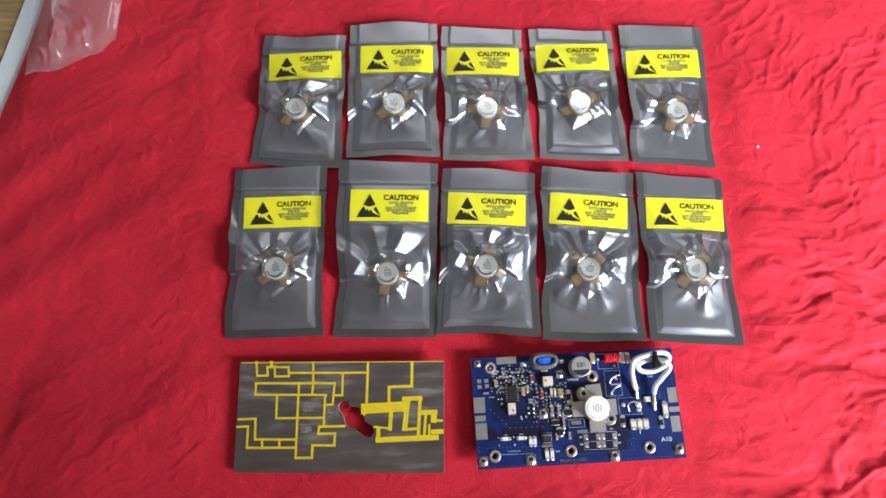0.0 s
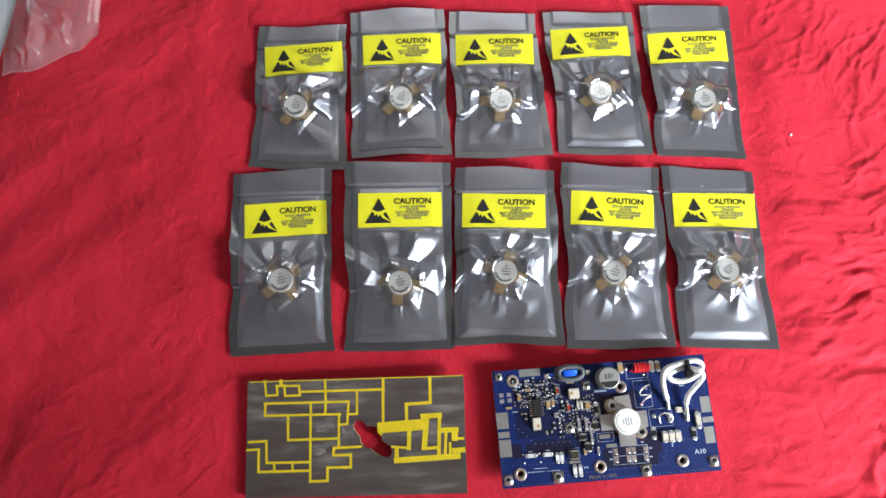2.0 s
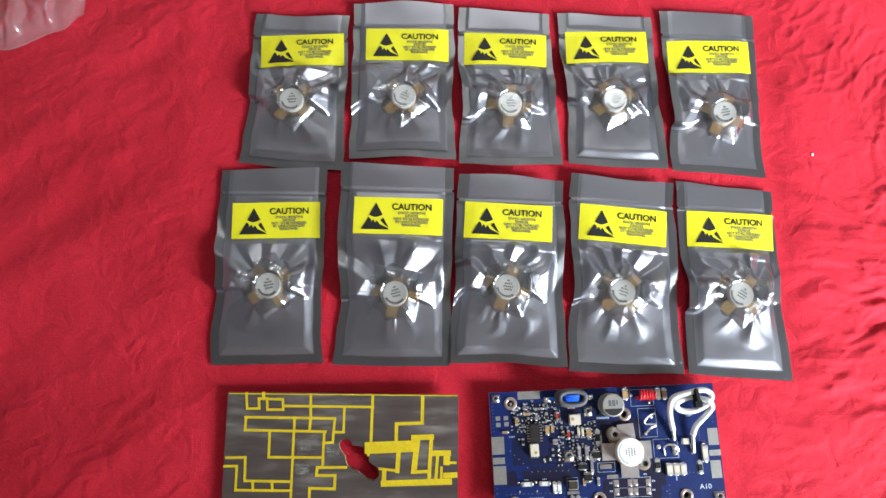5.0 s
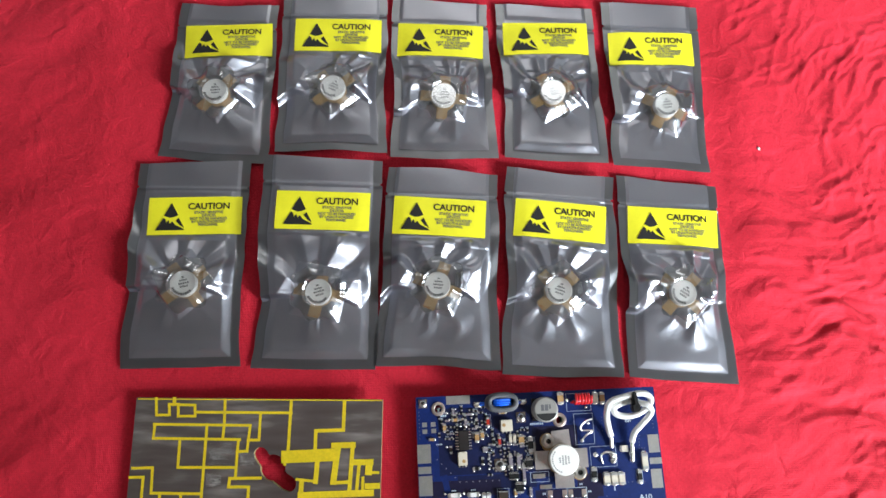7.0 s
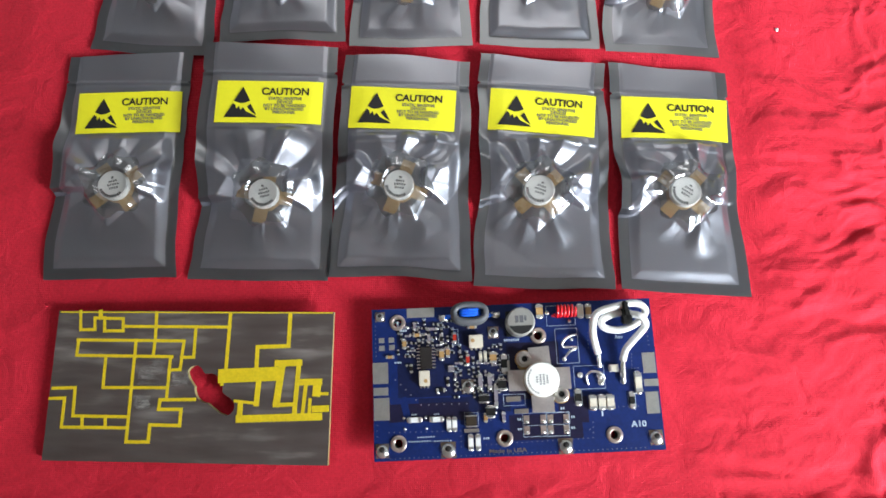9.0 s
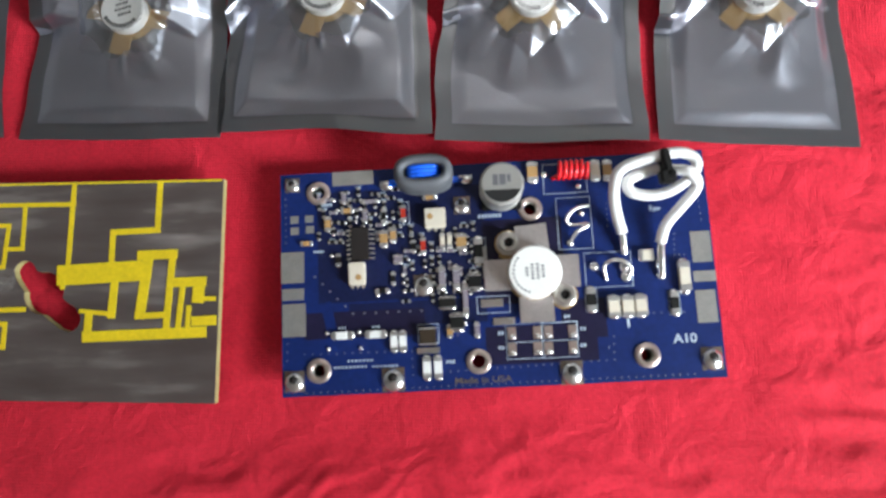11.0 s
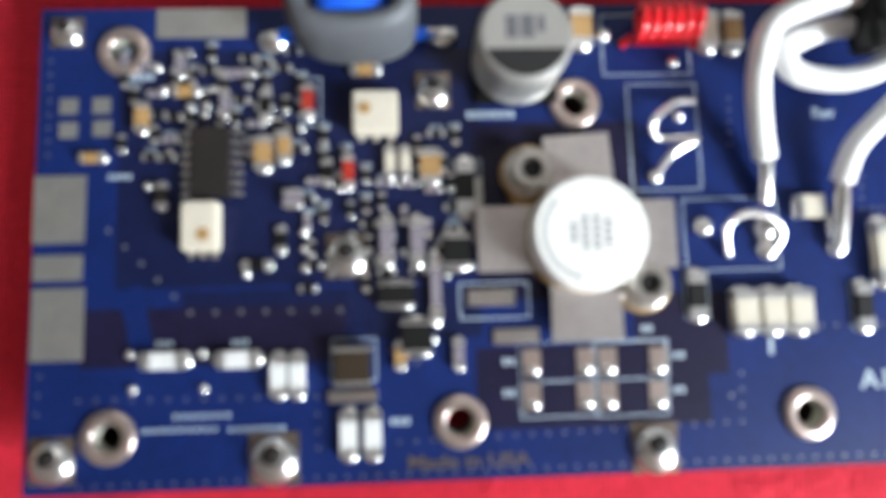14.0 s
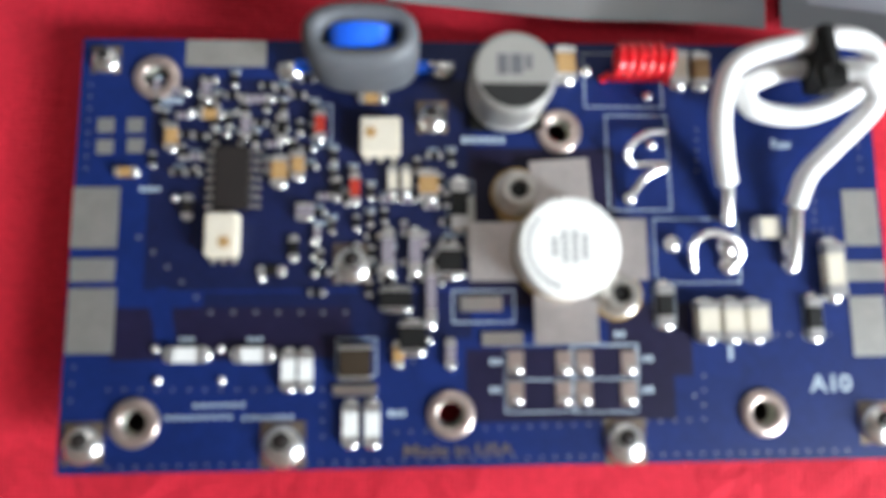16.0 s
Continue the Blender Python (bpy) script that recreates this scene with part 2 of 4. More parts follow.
def thing(name, m, label, category, group="", kind=""):
    ob = new(name)
    ob.empty_display_size = 0.01
    ob.matrix_world = m
    return tagged(ob, label, category, group, kind)


def box(bm, x, y, z, w, d, h, bevel=0.0, turn=0.0):
    """A box that stands on z, bevelled."""
    r = bmesh.ops.create_cube(bm, size=1)
    bmesh.ops.transform(bm, matrix=pose(x, y, z + h / 2, 0, 0, turn) @ Matrix.Diagonal((w, d, h, 1)), verts=r["verts"])
    if bevel:
        es = {e for v in r["verts"] for e in v.link_edges}
        bmesh.ops.bevel(bm, geom=list(es), offset=bevel, segments=2, affect="EDGES", clamp_overlap=True)


def disc(bm, x, y, z, r, h, seg=32, r2=None):
    q = bmesh.ops.create_cone(bm, cap_ends=True, segments=seg, radius1=r, radius2=r if r2 is None else r2, depth=h)
    bmesh.ops.translate(bm, verts=q["verts"], vec=(x, y, z + h / 2))
    return q["verts"]


def dome(bm, x, y, z, rx, ry, h, seg=14):
    """A blob of solder: a squashed half ball."""
    rings = 6
    rows = []
    for i in range(rings):
        a = math.pi / 2 * i / rings
        rows.append([bm.verts.new((x + rx * math.cos(a) * math.cos(2 * math.pi * j / seg), y + ry * math.cos(a) * math.sin(2 * math.pi * j / seg), z + h * math.sin(a))) for j in range(seg)])
    top = bm.verts.new((x, y, z + h))
    for i in range(rings - 1):
        for j in range(seg):
            k = (j + 1) % seg
            bm.faces.new((rows[i][j], rows[i][k], rows[i + 1][k], rows[i + 1][j]))
    for j in range(seg):
        bm.faces.new((rows[-1][j], rows[-1][(j + 1) % seg], top))


def ring(bm, x, y, z, r_out, r_in, h, seg=36):
    """A flat washer with a rounded rim."""
    prof = [(r_in, 0), (r_in, h * 0.8), (r_in + 0.2 * (r_out - r_in), h), (r_in + 0.8 * (r_out - r_in), h), (r_out, h * 0.5), (r_out, 0)]
    lathe(bm, x, y, z, prof, seg, True)


def lathe(bm, x, y, z, prof, seg=40, closed=False, sx=1.0, sy=1.0):
    cols = [[bm.verts.new((x + sx * r * math.cos(2 * math.pi * j / seg), y + sy * r * math.sin(2 * math.pi * j / seg), z + q)) for r, q in prof] for j in range(seg)]
    n = len(prof)
    for j in range(seg):
        a, b2 = cols[j], cols[(j + 1) % seg]
        for i in range(n if closed else n - 1):
            k = (i + 1) % n
            bm.faces.new((a[i], b2[i], b2[k], a[k]))


def tube(bm, pts, r, seg=12, smooth_steps=6):
    """A round wire through points, smoothed as a Catmull-Rom line."""
    P = [Vector(q) for q in pts]
    line = []
    for i in range(len(P) - 1):
        a, b2, c, d = P[max(i - 1, 0)], P[i], P[i + 1], P[min(i + 2, len(P) - 1)]
        for s in range(smooth_steps):
            t = s / smooth_steps
            line.append(0.5 * (2 * b2 + (c - a) * t + (2 * a - 5 * b2 + 4 * c - d) * t * t + (3 * b2 - a - 3 * c + d) * t ** 3))
    line.append(P[-1])
    rows, up = [], Vector((0.13, 0.31, 0.94))
    for i, q in enumerate(line):
        way = (line[min(i + 1, len(line) - 1)] - line[max(i - 1, 0)]).normalized()
        u = way.cross(up)
        u = u.normalized() if u.length > 1e-4 else Vector((1, 0, 0))
        w = way.cross(u).normalized()
        rows.append([bm.verts.new(q + r * (math.cos(2 * math.pi * j / seg) * u + math.sin(2 * math.pi * j / seg) * w)) for j in range(seg)])
    for i in range(len(rows) - 1):
        for j in range(seg):
            k = (j + 1) % seg
            bm.faces.new((rows[i][j], rows[i][k], rows[i + 1][k], rows[i + 1][j]))
    bm.faces.new(rows[0][::-1])
    bm.faces.new(rows[-1])


def letters(name, text, size, x, y, z, mat, parent, turn=0.0, thick=0.00002, align="CENTER", stretch=1.0):
    cu = bpy.data.curves.new("letters", "FONT")
    cu.body, cu.size, cu.align_x, cu.align_y, cu.extrude = text, size, align, "CENTER", thick
    cu.offset = size * 0.02
    tmp = bpy.data.objects.new("letters", cu)
    me = bpy.data.meshes.new_from_object(tmp)
    bpy.data.objects.remove(tmp)
    me.materials.clear()
    me.materials.append(mat)
    ob = new(name, me)
    ob.parent = parent
    ob.matrix_basis = pose(x, y, z, 0, 0, turn) @ Matrix.Diagonal((stretch, 1, 1, 1))
    return ob


def noise2(x, y, scale, seed, octaves=3):
    """Smooth value noise on arrays, about -1 to 1."""
    total, amp, norm = np.zeros_like(x), 1.0, 0.0
    for o in range(octaves):
        s = scale * 2 ** o
        g = np.random.RandomState(seed * 17 + o).rand(64, 64) * 2 - 1
        fx, fy = x * s, y * s
        ix, iy = np.floor(fx).astype(int), np.floor(fy).astype(int)
        tx, ty = fx - ix, fy - iy
        tx, ty = tx * tx * (3 - 2 * tx), ty * ty * (3 - 2 * ty)
        a = g[ix % 64, iy % 64] * (1 - tx) + g[(ix + 1) % 64, iy % 64] * tx
        c = g[ix % 64, (iy + 1) % 64] * (1 - tx) + g[(ix + 1) % 64, (iy + 1) % 64] * tx
        total += amp * (a * (1 - ty) + c * ty)
        norm += amp
        amp *= 0.5
    return total / norm * 1.6


def step(a, b2, x):
    t = np.clip((x - a) / (b2 - a), 0, 1)
    return t * t * (3 - 2 * t)


def sheet(name, X, Y, Z, mat, faces_mat=None):
    """A grid of points as one smooth mesh."""
    r, c = X.shape
    idx = np.arange(r * c).reshape(r, c)
    quads = np.stack([idx[:-1, :-1], idx[:-1, 1:], idx[1:, 1:], idx[1:, :-1]], -1).reshape(-1, 4)
    me = bpy.data.meshes.new(name)
    me.from_pydata(np.stack([X, Y, Z], -1).reshape(-1, 3).tolist(), [], quads.tolist())
    for q in mat if isinstance(mat, (list, tuple)) else [mat]:
        me.materials.append(q)
    me.polygons.foreach_set("use_smooth", [True] * len(me.polygons))
    if faces_mat is not None:
        me.polygons.foreach_set("material_index", faces_mat.reshape(-1).astype(int).tolist())
    me.update()
    return new(name, me)


# ---- room, table, cloth ----
def wall(name, x0, y0, z0, x1, y1, z1, mat=None):
    bm = bmesh.new()
    box(bm, (x0 + x1) / 2, (y0 + y1) / 2, z0, x1 - x0, y1 - y0, z1 - z0)
    return tagged(link_mesh(name, bm, mat or M_PAINT), "plain white painted wall, unseen, added around the table", "wall", kind="structure")


tagged(wall("floor", -1.6, -0.9, -0.85, 2.0, 2.2, -0.75, M_FLOORING), "brown floor of the room", "floor")
tagged(wall("ceiling", -1.6, -0.9, 1.7, 2.0, 2.2, 1.8), "plain white painted ceiling", "ceiling")
wall("wall_east", 1.9, -0.36, -0.75, 2.0, 2.1, 1.7)
wall("wall_west", -1.6, -0.36, -0.75, -1.5, 2.1, 1.7)
wall("wall_north", -1.5, 2.1, -0.75, 1.9, 2.2, 1.7)
# unseen deep reveal behind the table, added to shade the cloth's lower left
wall("added_wall_left", -1.6, -0.44, -0.75, 0.59, -0.36, 1.7)
wall("added_wall_right", 1.18, -0.44, -0.75, 2.0, -0.36, 1.7)
wall("added_wall_sill", 0.59, -0.44, -0.75, 1.18, -0.36, 0.06)
wall("added_wall_lintel", 0.59, -0.44, 0.80, 1.18, -0.36, 1.7)
wall("added_bay_left", 0.38, -0.78, -0.75, 0.46, -0.44, 1.7)
wall("added_bay_right", 1.22, -0.78, -0.75, 1.30, -0.44, 1.7)
wall("added_bay_back", 0.38, -0.86, -0.75, 1.30, -0.78, 1.7)
# frame added round the lamp opening, out of view
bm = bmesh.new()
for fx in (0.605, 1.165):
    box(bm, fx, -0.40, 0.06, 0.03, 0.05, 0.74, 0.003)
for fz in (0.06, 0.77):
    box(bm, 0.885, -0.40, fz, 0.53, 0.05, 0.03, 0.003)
tagged(link_mesh("added_window_frame", bm, M_PAPER), "white painted window frame, unseen, added around the lamp opening", "window", kind="structure")

table = thing("table", pose(0.2, 0.18, -0.75), "pale wooden table with visible grain under the cloth", "table")
bm = bmesh.new()
box(bm, 0, 0, 0.715, 1.3, 0.85, 0.03, 0.003)
part("tabletop", bm, M_WOOD, table)
for sx in (-1, 1):
    for sy in (-1, 1):
        bm = bmesh.new()
        box(bm, sx * 0.58, sy * 0.36, 0, 0.05, 0.05, 0.715, 0.003)
        part("leg", bm, M_WOOD, table)

bm = bmesh.new()
box(bm, -0.0597, 0.1916, -0.0048, 0.2, 0.297, 0.0006, 0.0, -10.6)
tagged(link_mesh("paper_sheet", bm, M_PAPER), "white sheet of paper under the edge of red cloth", "paper")


def cloth():
    nx, ny = 620, 520
    U, V = np.meshgrid(np.linspace(0, 1, nx), np.linspace(0, 1, ny))
    X = -0.170 + U * 0.74
    lo = -0.0887 + (X - 0.246) * 0.122 + 0.0025 * np.sin(X * 34)
    Y = lo + V * (0.47 - lo)
    X = X + (1 - U) ** 6 * (0.0146 + (Y - 0.1484) * 0.168 + 0.0015 * np.sin(Y * 40))
    wx, wy = X + 0.012 * noise2(X, Y, 14, 3), Y + 0.012 * noise2(X, Y, 14, 4)
    wx, wy = wx + 0.004 * noise2(X, Y, 48, 23), wy + 0.004 * noise2(X, Y, 48, 24)
    patch = 0.12 + 1.2 * np.clip(0.45 + 0.9 * noise2(X, Y, 24, 31, 2), 0, 1)
    right = step(0.235, 0.32, X)
    up = step(0.03, 0.13, Y)

    def folds(ax, ay, along, across, seed):
        n = noise2((wx * ax + wy * ay) * along, (-wx * ay + wy * ax) * across, 1.0, seed, 2)
        return np.maximum(0, 1 - np.abs(n) * 2.2) ** 1.5, n

    r1, n1 = folds(0.42, 0.91, 20, 62, 5)
    r2, n2 = folds(0.97, 0.22, 20, 70, 6)
    r3, n3 = folds(0.80, 0.60, 8, 30, 8)
    r4, n4 = folds(0.93, 0.36, 9, 24, 11)
    low = step(0.0, -0.06, Y)
    h = 0.0005 * patch * right * (up * r1 + (1 - up) * r2) + 0.0008 * n4
    h += 0.0012 * low * r2 * step(0.05, 0.2, X) + 0.0010 * low * n4
    h += 0.0022 * (1 - right) * n3 * step(0.01, -0.06, X) + 0.0005 * r4 * (1 - right)
    h += 0.0010 * step(0.21, 0.24, Y) * r3
    r5, n5 = folds(0.88, 0.47, 45, 150, 15)
    r6, n6 = folds(0.30, 0.95, 40, 130, 16)
    h += 0.0006 * patch * (0.4 + 0.6 * np.maximum(right, low)) * (r5 + 0.7 * r6 * up)
    # long ripples beside and below the board, steeper creases beside the upper bags
    r7, n7 = folds(0.99, -0.12, 14, 115, 18)
    r8, n8 = folds(0.62, -0.78, 13, 52, 19)
    r9, n9 = folds(0.97, 0.22, 26, 200, 20)
    side, under = step(0.225, 0.27, X) * step(0.15, 0.05, Y), step(-0.055, -0.075, Y) * step(0.0, 0.16, X)
    ripple = np.maximum(side, under)
    h += ripple * (0.0013 * n7 + 0.0007 * r7 + (0.0006 * n9 + 0.0004 * r9) * (0.4 + 0.6 * patch))
    h += step(0.25, 0.30, X) * up * (0.0005 * r8 * (0.3 + 0.7 * patch) + 0.0004 * n8)
    keep = np.ones_like(X)
    for x0, x1, y0, y1 in ((-0.016, 0.268, 0.006, 0.222), (-0.004, 0.112, -0.06, 0.003), (0.12, 0.232, -0.058, 0.01)):
        d = np.maximum(np.maximum(x0 - X, X - x1), np.maximum(y0 - Y, Y - y1))
        keep = np.minimum(keep, step(0.0, 0.02, d))
    h = np.where(h > 0, h * keep, h * (0.3 + 0.7 * keep)) - 0.0012 * (1 - keep)
    fall = np.minimum(V * 60, np.minimum(U * 45, 1))
    h = -0.0036 + (h + 0.0036) * np.clip(fall, 0.1, 1) ** 0.6
    h = np.maximum(h, -0.0036)
    ob = sheet("cloth", X, Y, h, M_CLOTH)
    return tagged(ob, "wrinkled red cotton cloth spread over the wooden table", "cloth")


cloth()


# ---- shielding bags with transistors ----
def transistor_parts(root, turn):
    """White ceramic cap on a flange with four gold leads; all in metres about the flange's centre."""
    bm = bmesh.new()
    lathe(bm, 0, 0, 0, [(0, 0), (6.2e-3, 0), (6.2e-3, 2.0e-3), (5.9e-3, 2.2e-3), (0, 2.2e-3)], 32)
    part("flange", bm, M_GOLD, root, "gold-plated flange")
    for k in range(4):
        bm = bmesh.new()
        a = radians(turn + 90 * k)
        box(bm, 8.3e-3 * math.cos(a), 8.3e-3 * math.sin(a), 2.2e-3, 6.4e-3, 5.4e-3, 0.3e-3, 0.0, turn + 90 * k)
        part("lead", bm, M_GOLD, root)
    bm = bmesh.new()
    lathe(bm, 0, 0, 2.5e-3, [(0, 0), (5.9e-3, 0), (6.0e-3, 0.3e-3), (6.0e-3, 2.9e-3), (5.7e-3, 3.2e-3), (0, 3.2e-3)], 40)
    cap = part("cap", bm, M_CERAMIC, root, "white ceramic cap with dark print")
    bm = bmesh.new()
    for w, n, y in ((1.2, 1, 2.4), (3.0, 4, 1.2), (4.0, 5, 0.0), (3.2, 4, -1.2)):
        for j in range(n):
            box(bm, ((j - (n - 1) / 2) * w / n + 0.3) * 1e-3, y * 1e-3, 5.69e-3, w / n * 0.72e-3, 0.66e-3, 0.04e-3, 0.0)
    for j in range(10):
        a = radians(195 + j * 12)
        box(bm, 4.0e-3 * math.cos(a), 4.0e-3 * math.sin(a), 5.69e-3, 0.66e-3, 0.9e-3, 0.04e-3, 0.0, math.degrees(a) + 90)
    pr = part("print", bm, M_INK, cap)
    pr.scale = (1.22, 1.22, 1)
    pr.rotation_euler = (0, 0, radians((turn * 37) % 50 - 30))


def bag_film(w, h, chip, turn, seed, corners, rise, label_at):
    """Height of the upper film over a bag; chip is the transistor's place in it."""
    rnd = random.Random(seed * 5 + 2)
    nu, nv = 118, 200
    U, V = np.meshgrid(np.linspace(-1, 1, nu), np.linspace(-1, 1, nv))
    c = corners
    bx = ((1 - U) * (1 - V) * c[2][0] + (1 + U) * (1 - V) * c[3][0] + (1 - U) * (1 + V) * c[0][0] + (1 + U) * (1 + V) * c[1][0]) / 4
    by = ((1 - U) * (1 - V) * c[2][1] + (1 + U) * (1 - V) * c[3][1] + (1 - U) * (1 + V) * c[0][1] + (1 + U) * (1 + V) * c[1][1]) / 4
    near = np.exp(-((by - chip[1]) / 0.015) ** 2)
    bx = bx * (1 - 0.05 * near) + 0.0007 * noise2(by, by * 0 + seed, 60, seed, 2) * np.abs(U)
    by = by + 0.0007 * noise2(bx, bx * 0 + seed, 40, seed + 7, 1) * step(0.7, 1.0, np.abs(V))
    top = h / 2 - by
    # tear notches in both sides
    bx = bx - np.sign(U) * 0.0016 * step(0.96, 1.0, np.abs(U)) * np.clip(1 - np.abs(top - 0.0128) / 0.0008, 0, 1)
    dx, dy = bx - chip[0], by - chip[1]
    r, th = np.hypot(dx, dy), np.arctan2(dy, dx)
    edge = np.minimum(np.minimum((1 - U) * w / 2, (1 + U) * w / 2), (1 + V) * h / 2)
    inside = step(0.0034, 0.0085, edge) * step(0.012, 0.018, top)
    smooth_label = 1 - step(0.0125, 0.0098, np.abs(by - label_at[1])) * step(0.0245, 0.0215, np.abs(bx - label_at[0]))
    # the film is stretched over the cap and over the ends of the four leads
    a4 = (th - radians(turn) + math.pi / 4) % (math.pi / 2) - math.pi / 4
    R = 0.0116 / np.maximum(np.cos(a4), 0.72)
    pillow = 0.0036 * np.clip(1.0 - (r - 0.0062) / (R * 1.02 - 0.0062), 0, 1) ** 0.8
    reach = 0.021 + 0.010 * np.abs(np.sin(th * 1.5 + seed)) * (dy > 0) + 0.004 * np.abs(np.cos(th))
    tent = 0.0026 * np.clip(1 - (r - 0.0105) / (reach * 1.25 - 0.0105), 0, 1) ** 2
    z = 0.0013 + tent + pillow
    # creased wedges of film fan out from the cap: flat facets that rise from a sharp valley
    wave = 0.16 * noise2(r, r * 0, 60, seed + 9, 1) * step(0.010, 0.024, r)

    def wedge(deg, side, wide, slope, start, fade):
        d = (((th - radians(deg)) * side + math.pi) % (2 * math.pi) - math.pi) + wave
        up = np.where(d < wide, np.sin(np.clip(d, 0, wide)), math.sin(wide) * np.exp(-(np.maximum(d - wide, 0) / (wide * 0.55)) ** 2))
        run = np.maximum(r - start, 0) * step(fade + 0.014, fade - 0.002, r)
        return slope * up * run

    # one side of the bag curls up beside the cap, the other side droops
    low, high = radians(190 + rnd.uniform(-8, 8)), radians(154 + rnd.uniform(-8, 8))
    full = th % (2 * math.pi) + wave
    curl = rnd.uniform(0.50, 0.72) * np.clip(-0.86 * dx + 0.5 * dy - 0.0075, 0, 0.0075) * step(low + 0.05, low - 0.03, full) * step(high - 0.25, high + 0.10, full)
    turned = th + wave * 0.7
    droop = rnd.uniform(0.45, 0.80) * np.clip(0.020 - 0.86 * dx + 0.5 * dy, 0, 0.0085) * step(0.007, 0.011, dx) * step(-0.32, -0.22, turned) * step(0.75, 0.35, turned)
    bend = curl + droop * 0.35
    z += droop * 0.65
    for deg, side, wide, slope, fade in ((16, 1, 0.24, 0.7, 0.017), (44, 1, 0.34, 0.85, 0.018), (74, 1, 0.26, 0.7, 0.015), (104, 1, 0.26, 0.75, 0.014), (136, 1, 0.26, 0.6, 0.016), (222, -1, 0.20, 0.35, 0.010), (262, -1, 0.22, 0.5, 0.010), (318, -1, 0.26, 0.5, 0.011)):
        z += wedge(deg + rnd.uniform(-11, 11), side, wide * rnd.uniform(0.7, 1.3), slope * rnd.uniform(0.6, 1.3), 0.0066, fade + 0.001 + rnd.uniform(-0.003, 0.004)) * smooth_label
    # small crinkles close to the leads
    for k in range(6):
        a = rnd.uniform(-math.pi, math.pi)
        d = np.abs((th - a + math.pi) % (2 * math.pi) - math.pi)
        wd = rnd.uniform(0.05, 0.14)
        z += rnd.choice((1, 1, -1)) * rnd.uniform(0.4, 0.9) * 0.0007 * np.maximum(0, 1 - d / wd) * np.exp(-((r - rnd.uniform(0.008, 0.014)) / 0.0035) ** 2)
    calm = smooth_label * step(0.008, 0.014, r)
    z += calm * (0.0003 * noise2(bx + seed, by, 55, seed + 40, 2) + 0.0009 * noise2(bx + seed, by * 0.8, 24, seed + 60, 1))
    z = np.maximum(z, 0.0003) * inside
    u = np.stack([np.abs(dx * math.cos(q) + dy * math.sin(q)) for q in (radians(turn), radians(turn + 90))])
    on_lead = ((u[0] < 0.0120) & (u[1] < 0.0032)) | ((u[1] < 0.0120) & (u[0] < 0.0032))
    z = np.where(on_lead, np.maximum(z, 0.0028), z)
    z = np.where(r < 0.0066, 0.0060, z)
    z += 0.0004 * step(0.0385, 0.0375, top) * step(0.004, 0.006, edge) * smooth_label
    z += 0.0005 * np.exp(-((top - 0.0135) / 0.0007) ** 2) + 0.0003
    lift = bend * smooth_label + 0.0010 * step(0.6, 1.0, V) * (0.6 + 0.4 * np.sin(U * 3 + seed))
    lift += rise * step(chip[1] - 0.004, chip[1] + 0.026, by)
    fm = ((edge < 0.0040)[:-1, :-1] | (edge < 0.0040)[1:, 1:]).astype(int)
    clear = r < 0.0128 + 0.0012 * np.sin(th * 7 + seed)
    fm = np.where(clear[:-1, :-1], 2, fm)
    return bx, by, z + lift, 0.0001 + lift, fm


